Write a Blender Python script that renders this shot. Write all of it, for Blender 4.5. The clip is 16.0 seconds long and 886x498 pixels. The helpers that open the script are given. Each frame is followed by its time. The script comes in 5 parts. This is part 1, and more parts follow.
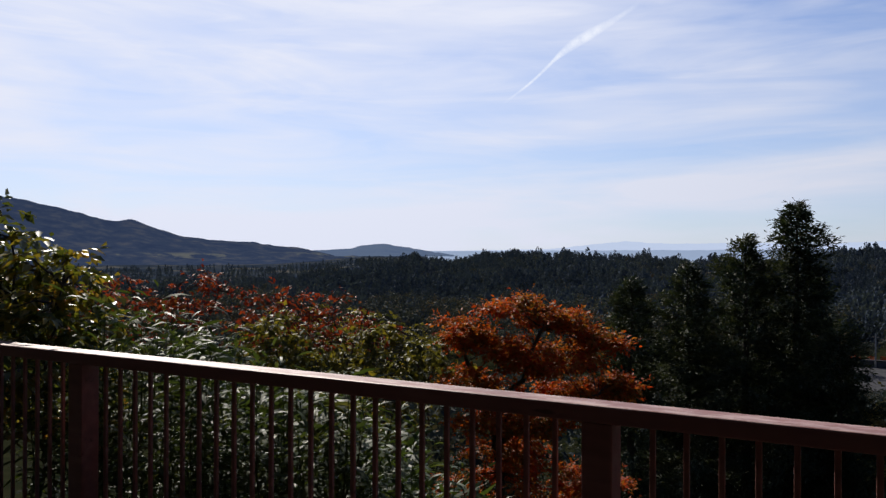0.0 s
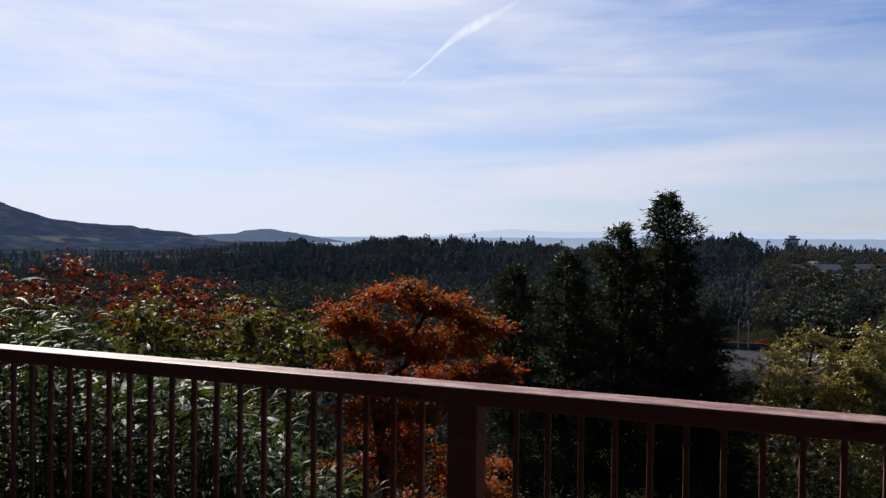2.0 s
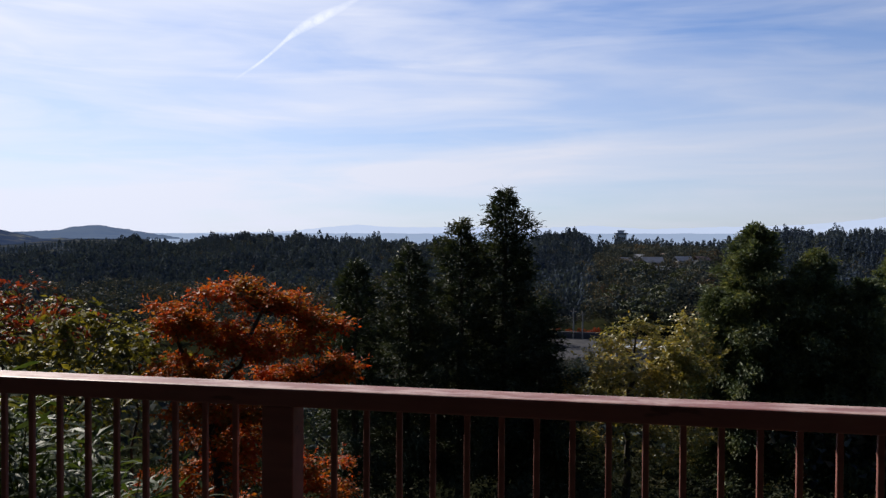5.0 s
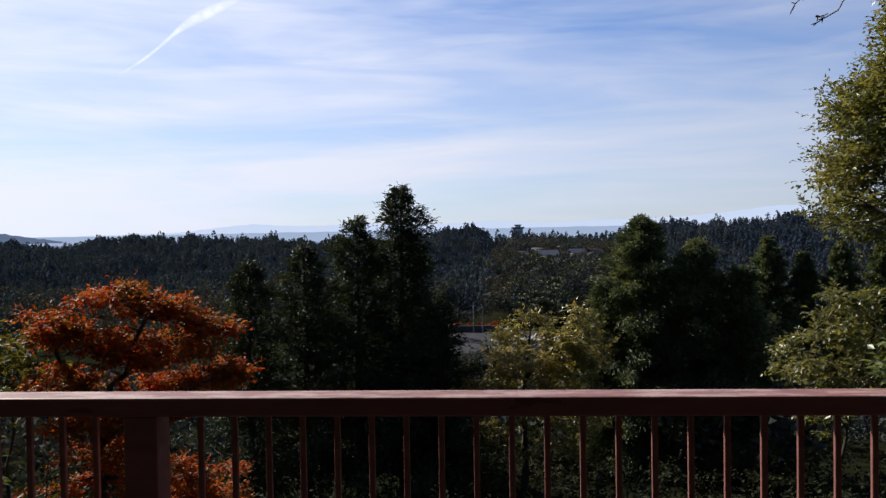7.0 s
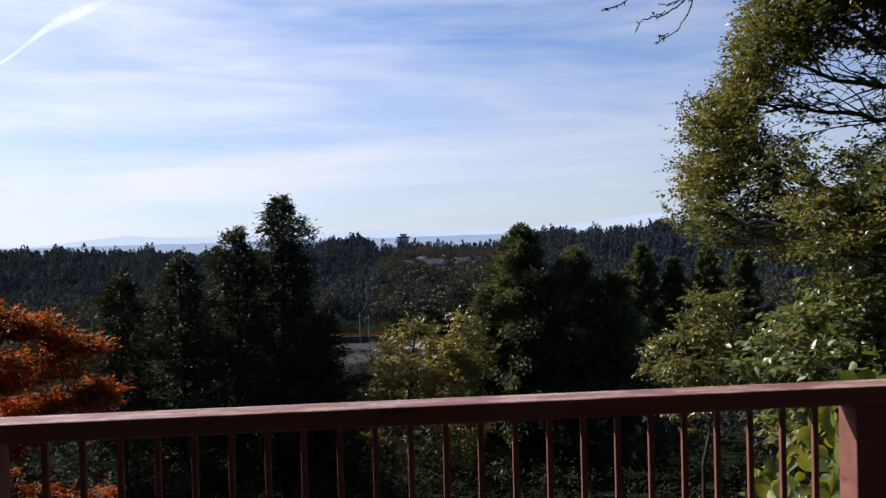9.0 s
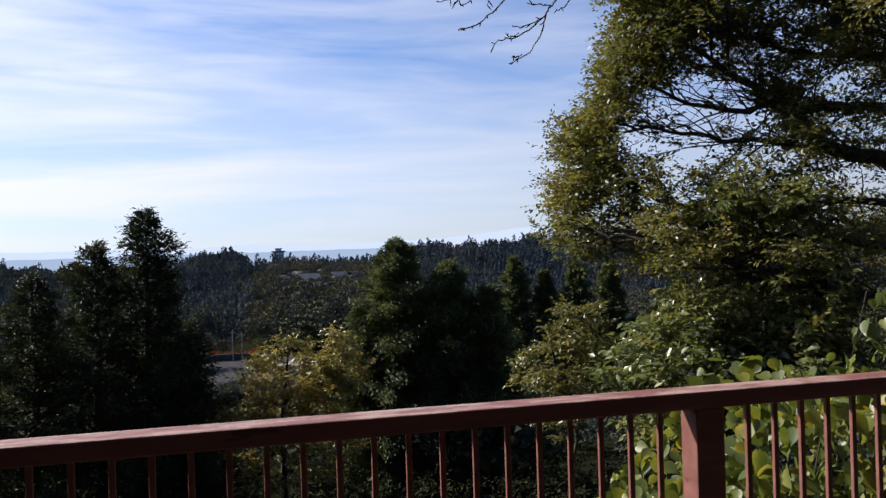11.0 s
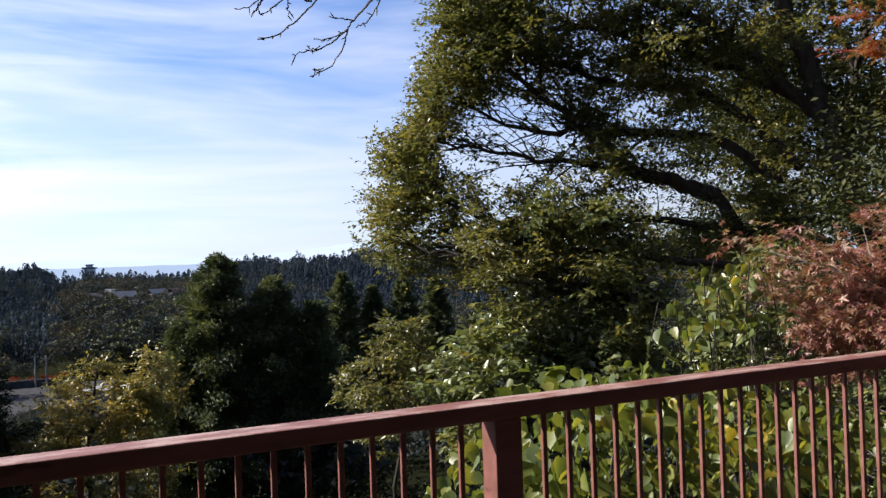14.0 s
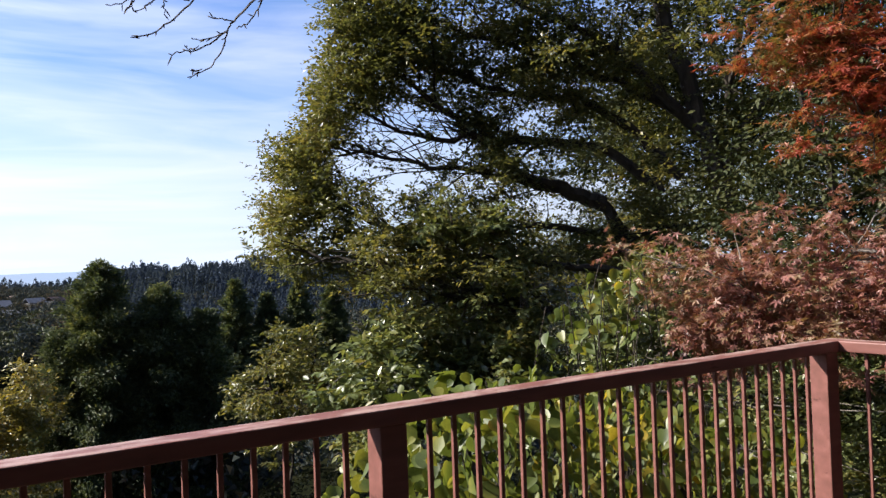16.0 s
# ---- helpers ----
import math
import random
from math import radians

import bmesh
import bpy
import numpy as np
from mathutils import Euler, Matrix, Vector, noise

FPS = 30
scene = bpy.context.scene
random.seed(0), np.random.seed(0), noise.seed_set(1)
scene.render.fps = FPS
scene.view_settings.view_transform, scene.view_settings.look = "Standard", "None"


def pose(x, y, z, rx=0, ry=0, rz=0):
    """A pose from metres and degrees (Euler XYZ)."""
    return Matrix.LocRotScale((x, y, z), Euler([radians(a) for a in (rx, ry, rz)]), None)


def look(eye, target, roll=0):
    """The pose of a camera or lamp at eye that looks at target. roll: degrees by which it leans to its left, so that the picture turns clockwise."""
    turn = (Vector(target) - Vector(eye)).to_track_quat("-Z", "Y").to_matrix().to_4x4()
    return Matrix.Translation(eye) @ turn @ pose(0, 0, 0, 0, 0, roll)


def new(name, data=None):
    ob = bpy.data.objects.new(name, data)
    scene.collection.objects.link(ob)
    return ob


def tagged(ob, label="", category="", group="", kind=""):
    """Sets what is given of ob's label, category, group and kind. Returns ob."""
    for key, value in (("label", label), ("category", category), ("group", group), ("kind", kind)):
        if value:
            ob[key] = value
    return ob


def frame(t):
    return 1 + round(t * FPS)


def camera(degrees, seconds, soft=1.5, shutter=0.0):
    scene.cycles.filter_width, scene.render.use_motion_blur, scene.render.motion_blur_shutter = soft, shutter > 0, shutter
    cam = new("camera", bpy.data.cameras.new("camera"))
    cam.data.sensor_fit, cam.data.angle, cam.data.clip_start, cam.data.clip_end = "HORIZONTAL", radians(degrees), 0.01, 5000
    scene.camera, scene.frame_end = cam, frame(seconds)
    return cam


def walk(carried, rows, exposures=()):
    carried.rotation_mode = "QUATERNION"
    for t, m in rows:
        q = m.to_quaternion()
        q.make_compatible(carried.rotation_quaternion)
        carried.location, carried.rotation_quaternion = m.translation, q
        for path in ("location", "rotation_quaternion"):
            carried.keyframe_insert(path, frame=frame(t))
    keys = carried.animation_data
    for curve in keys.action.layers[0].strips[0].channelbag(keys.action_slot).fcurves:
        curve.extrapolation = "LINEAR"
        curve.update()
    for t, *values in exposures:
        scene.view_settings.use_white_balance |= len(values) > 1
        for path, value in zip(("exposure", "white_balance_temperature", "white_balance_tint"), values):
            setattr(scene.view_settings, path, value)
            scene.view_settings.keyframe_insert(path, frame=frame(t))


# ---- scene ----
cam = camera(58.5, 16.0, soft=1.4)
PATH = [
    (0, (0.853, -2.569, 1.63), (-0.141, -0.834, 1.635), 0.1),
    (0.5, (0.871, -2.562, 1.624), (-0.065, -0.794, 1.619), 0.2),
    (1, (0.886, -2.552, 1.624), (0.018, -0.75, 1.61), 0.4),
    (1.5, (0.9, -2.539, 1.618), (0.098, -0.707, 1.595), 0.5),
    (2, (0.901, -2.507, 1.616), (0.161, -0.649, 1.588), 0.6),
    (2.5, (0.927, -2.501, 1.62), (0.257, -0.617, 1.586), 0.7),
    (3, (0.941, -2.483, 1.62), (0.331, -0.579, 1.585), 0.8),
    (3.5, (0.955, -2.454, 1.612), (0.399, -0.533, 1.578), 0.8),
    (4, (0.95, -2.427, 1.611), (0.454, -0.49, 1.578), 0.8),
    (6.5, (1.054, -2.412, 1.616), (0.879, -0.42, 1.572), -0.7),
    (7, (1.08, -2.41, 1.619), (0.964, -0.414, 1.574), -0.9),
    (7.5, (1.097, -2.425, 1.617), (1.043, -0.427, 1.572), -1.1),
    (8, (1.115, -2.422, 1.616), (1.133, -0.423, 1.58), -1.3),
    (8.5, (1.135, -2.42, 1.62), (1.229, -0.422, 1.588), -1.4),
    (9, (1.157, -2.409, 1.621), (1.329, -0.417, 1.594), -1.5),
    (11.5, (1.236, -2.416, 1.625), (1.786, -0.494, 1.632), -1.7),
    (12, (1.259, -2.408, 1.63), (1.879, -0.507, 1.642), -1.7),
    (12.5, (1.268, -2.426, 1.628), (1.958, -0.549, 1.648), -1.7),
    (13, (1.279, -2.42, 1.624), (2.033, -0.568, 1.646), -1.7),
    (13.5, (1.292, -2.416, 1.623), (2.111, -0.591, 1.647), -1.8),
    (14, (1.311, -2.417, 1.621), (2.194, -0.622, 1.647), -1.8),
    (14.5, (1.329, -2.421, 1.617), (2.273, -0.659, 1.648), -1.9),
    (15, (1.34, -2.431, 1.621), (2.343, -0.701, 1.652), -1.9),
    (15.5, (1.347, -2.438, 1.618), (2.404, -0.74, 1.65), -1.9),
    (16, (1.35, -2.435, 1.619), (2.458, -0.77, 1.652), -2.0),
]
EXPOSURES = ((0.0, 0.1), (3.5, 0.15), (7.0, 0.3), (9.0, 0.38), (12.5, 0.66), (16.0, 0.96))
walk(cam, [(t, look(eye, target, roll)) for t, eye, target, roll in PATH], EXPOSURES)

# ---- world, sun ----
SUN_AZ, SUN_EL = -52.0, 36.0          # degrees from +y to the right, and up
world = bpy.data.worlds.new("sky")
scene.world = world
world.use_nodes = True
wn, wl = world.node_tree.nodes, world.node_tree.links
wn.clear()
sky = wn.new("ShaderNodeTexSky")
sky.sky_type, sky.sun_disc = "NISHITA", False
sky.sun_elevation, sky.sun_rotation = radians(SUN_EL), radians(SUN_AZ % 360)
sky.air_density, sky.dust_density, sky.ozone_density = 1.0, 0.25, 3.0
wco = wn.new("ShaderNodeTexCoord")


def wmath(op, a, b=None, clamp=False):
    n = wn.new("ShaderNodeMath")
    n.operation, n.use_clamp = op, clamp
    for k, v in enumerate((a, b)):
        if v is None:
            continue
        if isinstance(v, (int, float)):
            n.inputs[k].default_value = v
        else:
            wl.new(v, n.inputs[k])
    return n.outputs[0]


def wnoise(scale_xyz, scale, detail, dist, shear):
    mp = wn.new("ShaderNodeMapping")
    mp.inputs["Scale"].default_value = scale_xyz
    mp.inputs["Rotation"].default_value = (0, radians(shear), radians(20))
    wl.new(wco.outputs["Generated"], mp.inputs["Vector"])
    nz = wn.new("ShaderNodeTexNoise")
    nz.inputs["Scale"].default_value, nz.inputs["Detail"].default_value = scale, detail
    nz.inputs["Roughness"].default_value, nz.inputs["Distortion"].default_value = 0.55, dist
    wl.new(mp.outputs[0], nz.inputs["Vector"])
    return nz.outputs["Fac"]


def wramp(value, stops):
    r = wn.new("ShaderNodeValToRGB")
    r.color_ramp.elements[0].position, r.color_ramp.elements[0].color = stops[0][0], (*[stops[0][1]] * 3, 1)
    r.color_ramp.elements[1].position, r.color_ramp.elements[1].color = stops[1][0], (*[stops[1][1]] * 3, 1)
    wl.new(value, r.inputs[0])
    return r.outputs[0]


wide = wramp(wnoise((0.75, 0.75, 5.2), 1.35, 5, 0.55, 7), ((0.41, 0.0), (0.66, 1.0)))
fine = wramp(wnoise((1.3, 1.3, 10.0), 2.6, 8, 1.1, 11), ((0.42, 0.0), (0.75, 1.0)))
sep = wn.new("ShaderNodeSeparateXYZ")
wl.new(wco.outputs["Generated"], sep.inputs[0])
low = wmath("MULTIPLY", wmath("SUBTRACT", 0.24, sep.outputs["Z"]), 3.2, True)      # haze towards the horizon
cover = wmath("ADD", wmath("MULTIPLY", wide, 0.50), wmath("MULTIPLY", fine, 0.26))
# the veil is brighter towards the sun
sdir = wn.new("ShaderNodeVectorMath")
sdir.operation = "DOT_PRODUCT"
sdir.inputs[1].default_value = (math.sin(radians(SUN_AZ)) * math.cos(radians(SUN_EL)), math.cos(radians(SUN_AZ)) * math.cos(radians(SUN_EL)), math.sin(radians(SUN_EL)))
wl.new(wco.outputs["Generated"], sdir.inputs[0])
facing = wmath("MULTIPLY", wmath("ADD", sdir.outputs["Value"], 0.75), 0.62, True)   # bright round the sun, deep blue opposite
glare = wmath("MULTIPLY", wmath("SUBTRACT", sdir.outputs["Value"], 0.15), 1.25, True)
high = wmath("MULTIPLY", wmath("SUBTRACT", sep.outputs["Z"], 0.33), 2.2, True)        # the veil thins out overhead
cover = wmath("ADD", wmath("MULTIPLY", cover, wmath("ADD", wmath("MULTIPLY", glare, 0.35), 0.82)), wmath("MULTIPLY", low, 0.52))
cover = wmath("ADD", cover, wmath("MULTIPLY", wmath("POWER", glare, 2.0), 0.52), True)
cover = wmath("MULTIPLY", cover, wmath("SUBTRACT", 1.0, wmath("MULTIPLY", high, 0.85)))
veil = wmath("ADD", wmath("MULTIPLY", facing, 10.5), 2.4)
veil_rgb = wn.new("ShaderNodeCombineXYZ")
for k, tint in enumerate((0.865, 0.905, 1.06)):
    wl.new(wmath("MULTIPLY", veil, tint), veil_rgb.inputs[k])
clear = wn.new("ShaderNodeMix")
clear.data_type, clear.blend_type = "RGBA", "MULTIPLY"
clear.inputs["Factor"].default_value = 1.0
thin = wmath("SUBTRACT", 1.0, wmath("MULTIPLY", high, 0.5))
tint_rgb = wn.new("ShaderNodeCombineXYZ")
for k, tint in enumerate((0.80, 1.05, 1.5)):
    wl.new(wmath("MULTIPLY", thin, tint), tint_rgb.inputs[k])
wl.new(tint_rgb.outputs[0], clear.inputs["B"])
wl.new(sky.outputs[0], clear.inputs["A"])
mixs = wn.new("ShaderNodeMix")
mixs.data_type = "RGBA"
wl.new(cover, mixs.inputs["Factor"])
wl.new(clear.outputs["Result"], mixs.inputs["A"])
wl.new(veil_rgb.outputs[0], mixs.inputs["B"])
bg = wn.new("ShaderNodeBackground")
bg.inputs["Strength"].default_value = 0.065
wl.new(mixs.outputs["Result"], bg.inputs["Color"])
wl.new(bg.outputs[0], wn.new("ShaderNodeOutputWorld").inputs["Surface"])

sun = new("sun", bpy.data.lights.new("sun", "SUN"))
sun.data.energy, sun.data.angle, sun.data.color = 5.0, radians(0.55), (1.0, 0.93, 0.83)
sd = Vector((math.sin(radians(SUN_AZ)) * math.cos(radians(SUN_EL)), math.cos(radians(SUN_AZ)) * math.cos(radians(SUN_EL)), math.sin(radians(SUN_EL))))
sun.matrix_world = look(sd * 50, (0, 0, 0))


# ---- materials ----
def mat(name):
    m = bpy.data.materials.new(name)
    m.use_nodes = True
    m.node_tree.nodes.clear()
    out = m.node_tree.nodes.new("ShaderNodeOutputMaterial")
    return m, m.node_tree.nodes, m.node_tree.links, out


def ramp(nodes, links, value, stops):
    r = nodes.new("ShaderNodeValToRGB")
    el = r.color_ramp.elements
    while len(el) < len(stops):
        el.new(0.5)
    for e, (p, c) in zip(el, stops):
        e.position, e.color = p, (*c, 1)
    links.new(value, r.inputs[0])
    return r.outputs[0]


def noise_of(nodes, links, scale, detail=4, coords="Object", stretch=(1, 1, 1), rough=0.55):
    tc = nodes.new("ShaderNodeTexCoord")
    mp = nodes.new("ShaderNodeMapping")
    mp.inputs["Scale"].default_value = stretch
    links.new(tc.outputs[coords], mp.inputs["Vector"])
    nz = nodes.new("ShaderNodeTexNoise")
    nz.inputs["Scale"].default_value, nz.inputs["Detail"].default_value, nz.inputs["Roughness"].default_value = scale, detail, rough
    links.new(mp.outputs[0], nz.inputs["Vector"])
    return nz.outputs["Fac"]


def mixc(nodes, links, fac, a, b, mode="MIX"):
    n = nodes.new("ShaderNodeMix")
    n.data_type, n.blend_type = "RGBA", mode
    for k, v in (("Factor", fac), ("A", a), ("B", b)):
        if isinstance(v, (int, float)):
            n.inputs[k].default_value = v
        elif isinstance(v, tuple):
            n.inputs[k].default_value = (*v, 1)
        else:
            links.new(v, n.inputs[k])
    return n.outputs["Result"]


def leaf_mat(name, stops, through_=0.3, rough=0.4, gloss=0.35, patch=1.2, single=False):
    """Foliage: colour by leaf and by patch, some light let through, waxy gloss."""
    m, n, l, out = mat(name)
    if single:
        rnd = n.new("ShaderNodeObjectInfo").outputs["Random"]
    else:
        rnd = n.new("ShaderNodeNewGeometry").outputs["Random Per Island"]
    big = noise_of(n, l, patch, 3)
    mx = n.new("ShaderNodeMath")
    mx.operation = "MULTIPLY_ADD"
    l.new(big, mx.inputs[0])
    mx.inputs[1].default_value = 1.5
    mx.inputs[2].default_value = -0.55
    ad = n.new("ShaderNodeMath")
    ad.operation = "MULTIPLY_ADD"
    l.new(rnd, ad.inputs[0])
    ad.inputs[1].default_value = 0.6
    l.new(mx.outputs[0], ad.inputs[2])
    col = ramp(n, l, ad.outputs[0], stops)
    fine_n = noise_of(n, l, 60, 2)
    col = mixc(n, l, 0.35, col, ramp(n, l, fine_n, ((0.3, (0.45, 0.45, 0.45)), (0.7, (1.3, 1.3, 1.3)))), "MULTIPLY")
    p = n.new("ShaderNodeBsdfPrincipled")
    l.new(col, p.inputs["Base Color"])
    p.inputs["Roughness"].default_value = rough
    p.inputs["Specular IOR Level"].default_value = min(1.0, gloss * 1.5)
    t = n.new("ShaderNodeBsdfTranslucent")
    l.new(mixc(n, l, 1.0, col, (1.25, 1.15, 0.6), "MULTIPLY"), t.inputs["Color"])
    ms = n.new("ShaderNodeMixShader")
    ms.inputs[0].default_value = through_
    l.new(p.outputs[0], ms.inputs[1])
    l.new(t.outputs[0], ms.inputs[2])
    l.new(ms.outputs[0], out.inputs["Surface"])
    return m


def bark_mat(name, a, b, scale=9):
    m, n, l, out = mat(name)
    nz = noise_of(n, l, scale, 6, "Object", (1, 1, 0.25))
    p = n.new("ShaderNodeBsdfPrincipled")
    l.new(ramp(n, l, nz, ((0.3, a), (0.7, b))), p.inputs["Base Color"])
    p.inputs["Roughness"].default_value = 0.9
    bp = n.new("ShaderNodeBump")
    bp.inputs["Strength"].default_value, bp.inputs["Distance"].default_value = 0.6, 0.02
    l.new(nz, bp.inputs["Height"])
    l.new(bp.outputs[0], p.inputs["Normal"])
    l.new(p.outputs[0], out.inputs["Surface"])
    return m


def paint_mat():
    """Red-brown exterior paint, paler and scuffed on the top."""
    m, n, l, out = mat("rail_paint")
    nz = noise_of(n, l, 5, 6, "Object", (0.6, 3, 3))
    grain = noise_of(n, l, 70, 3, "Object", (0.12, 1, 1))
    col = ramp(n, l, nz, ((0.3, (0.18, 0.076, 0.064)), (0.55, (0.235, 0.098, 0.084)), (0.75, (0.29, 0.132, 0.115))))
    # upward faces turn paler in noise patches
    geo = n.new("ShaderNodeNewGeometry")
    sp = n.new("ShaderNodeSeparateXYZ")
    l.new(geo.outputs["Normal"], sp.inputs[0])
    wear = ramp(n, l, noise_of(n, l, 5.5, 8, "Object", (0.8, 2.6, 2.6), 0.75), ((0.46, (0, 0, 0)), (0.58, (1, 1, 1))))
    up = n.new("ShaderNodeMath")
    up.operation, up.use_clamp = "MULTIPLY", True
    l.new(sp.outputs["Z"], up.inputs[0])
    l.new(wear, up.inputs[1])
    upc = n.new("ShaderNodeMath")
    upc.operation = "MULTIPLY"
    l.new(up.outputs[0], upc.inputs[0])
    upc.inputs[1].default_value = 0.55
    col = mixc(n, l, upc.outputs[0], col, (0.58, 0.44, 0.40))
    chips = ramp(n, l, noise_of(n, l, 9, 6, "Object", (0.4, 1.6, 1.6), 0.62), ((0.63, (0, 0, 0)), (0.67, (1, 1, 1))))
    col = mixc(n, l, chips, col, (0.12, 0.05, 0.04))
    p = n.new("ShaderNodeBsdfPrincipled")
    l.new(col, p.inputs["Base Color"])
    p.inputs["Roughness"].default_value = 0.5
    p.inputs["Specular IOR Level"].default_value = 0.35
    bp = n.new("ShaderNodeBump")
    bp.inputs["Strength"].default_value, bp.inputs["Distance"].default_value = 0.25, 0.002
    l.new(grain, bp.inputs["Height"])
    l.new(bp.outputs[0], p.inputs["Normal"])
    l.new(p.outputs[0], out.inputs["Surface"])
    return m


def haze_painted(name, stops, scale, haze, amount, fields=None):
    """Far ground: its own colour mixed with an emission that paints in the air's haze."""
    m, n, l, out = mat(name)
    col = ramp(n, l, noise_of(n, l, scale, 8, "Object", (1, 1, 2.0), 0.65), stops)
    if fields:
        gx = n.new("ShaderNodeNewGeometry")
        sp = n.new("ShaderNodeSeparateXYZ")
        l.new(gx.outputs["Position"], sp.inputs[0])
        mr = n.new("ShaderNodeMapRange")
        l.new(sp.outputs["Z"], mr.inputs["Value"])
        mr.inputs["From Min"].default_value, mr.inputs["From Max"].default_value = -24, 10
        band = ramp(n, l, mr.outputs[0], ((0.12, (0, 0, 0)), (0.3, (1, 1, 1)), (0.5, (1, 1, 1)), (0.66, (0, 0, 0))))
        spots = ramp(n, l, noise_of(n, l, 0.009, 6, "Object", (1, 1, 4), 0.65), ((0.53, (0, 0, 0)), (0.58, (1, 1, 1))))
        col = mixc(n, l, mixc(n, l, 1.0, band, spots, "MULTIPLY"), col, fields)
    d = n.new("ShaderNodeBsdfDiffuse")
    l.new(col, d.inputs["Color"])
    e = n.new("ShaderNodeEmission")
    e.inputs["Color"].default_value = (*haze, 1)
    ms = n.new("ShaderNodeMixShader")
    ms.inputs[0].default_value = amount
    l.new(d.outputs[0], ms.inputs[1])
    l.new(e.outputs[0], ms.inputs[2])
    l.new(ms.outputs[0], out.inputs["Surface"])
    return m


def plain(name, a, b, scale, rough=0.8):
    m, n, l, out = mat(name)
    p = n.new("ShaderNodeBsdfPrincipled")
    l.new(ramp(n, l, noise_of(n, l, scale, 6), ((0.3, a), (0.7, b))), p.inputs["Base Color"])
    p.inputs["Roughness"].default_value = rough
    p.inputs["Specular IOR Level"].default_value = 0.5 if rough < 1 else 0.0
    l.new(p.outputs[0], out.inputs["Surface"])
    return m


PAINT = paint_mat()
# bluish emission in these far materials stands in for air haze
MOUNTAIN = haze_painted("hazy_forest_slopes", ((0.35, (0.004, 0.008, 0.014)), (0.52, (0.018, 0.024, 0.028)), (0.66, (0.06, 0.056, 0.04))), 0.02, (0.075, 0.115, 0.25), 0.27, (0.12, 0.115, 0.06))
FOREST = haze_painted("hazy_valley_forest", ((0.35, (0.006, 0.010, 0.014)), (0.52, (0.018, 0.022, 0.022)), (0.6, (0.09, 0.08, 0.05)), (0.72, (0.14, 0.115, 0.07))), 0.012, (0.07, 0.105, 0.2), 0.17)
HILL = haze_painted("hazy_blue_hill", ((0.35, (0.02, 0.03, 0.05)), (0.7, (0.06, 0.07, 0.07))), 0.01, (0.17, 0.245, 0.42), 0.4)
PLAIN = haze_painted("hazy_plain", ((0.35, (0.05, 0.06, 0.07)), (0.7, (0.10, 0.11, 0.11))), 0.004, (0.33, 0.42, 0.60), 0.82)
FAINT = haze_painted("haze_glow_mountains", ((0.35, (0.1, 0.1, 0.1)), (0.7, (0.12, 0.12, 0.12))), 0.004, (0.50, 0.585, 0.77), 0.95)
# near-black: the slope's shade is put into the ground colour
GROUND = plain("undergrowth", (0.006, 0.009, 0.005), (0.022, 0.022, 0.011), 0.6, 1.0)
DECK = plain("deck_boards", (0.025, 0.019, 0.014), (0.055, 0.04, 0.03), 3)
BARK = bark_mat("dark_bark", (0.02, 0.015, 0.012), (0.07, 0.055, 0.042))
BARK_PALE = bark_mat("pale_bark", (0.10, 0.085, 0.075), (0.24, 0.21, 0.19))
LEAF_CEDAR = leaf_mat("cedar_sprays", ((0.0, (0.012, 0.021, 0.012)), (0.5, (0.028, 0.042, 0.021)), (1.0, (0.075, 0.08, 0.036))), 0.22, 0.6, 0.15, 1.1)
LEAF_HILL = leaf_mat("dark_evergreen_leaves", ((0.0, (0.022, 0.034, 0.014)), (0.5, (0.048, 0.06, 0.022)), (1.0, (0.105, 0.105, 0.036))), 0.13, 0.6, 0.15, 0.7)
LEAF_CREEPER = leaf_mat("creeper_leaves", ((0.0, (0.03, 0.045, 0.012)), (0.5, (0.10, 0.12, 0.02)), (0.8, (0.26, 0.20, 0.03)), (1.0, (0.30, 0.12, 0.02))), 0.4, 0.4, 0.4, 1.4)
LEAF_CYPRESS = leaf_mat("cypress_sprays", ((0.0, (0.038, 0.058, 0.032)), (0.5, (0.08, 0.11, 0.054)), (1.0, (0.19, 0.195, 0.085))), 0.3, 0.55, 0.2, 1.1)
# leaf colours darkened to carry the shade below the trees
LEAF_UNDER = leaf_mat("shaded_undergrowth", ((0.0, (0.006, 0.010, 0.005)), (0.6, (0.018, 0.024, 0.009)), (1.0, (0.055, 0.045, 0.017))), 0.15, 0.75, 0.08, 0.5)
LEAF_ORANGE = leaf_mat("orange_leaves", ((0.0, (0.34, 0.028, 0.012)), (0.32, (0.40, 0.07, 0.012)), (0.62, (0.29, 0.10, 0.018)), (1.0, (0.085, 0.068, 0.022))), 0.48, 0.55, 0.12, 1.9)
LEAF_RED = leaf_mat("red_leaves", ((0.0, (0.14, 0.014, 0.012)), (0.5, (0.19, 0.032, 0.016)), (1.0, (0.075, 0.05, 0.016))), 0.5, 0.55, 0.12, 0.9)
LEAF_YOLIVE = leaf_mat("yellowing_olive_leaves", ((0.0, (0.09, 0.10, 0.034)), (0.5, (0.24, 0.21, 0.055)), (1.0, (0.46, 0.33, 0.07))), 0.4, 0.38, 0.4, 0.9)
LEAF_YELLOW = leaf_mat("yellow_green_leaves", ((0.0, (0.035, 0.045, 0.012)), (0.5, (0.10, 0.095, 0.02)), (0.8, (0.20, 0.17, 0.025)), (1.0, (0.25, 0.12, 0.025))), 0.45, 0.55, 0.12, 1.1)
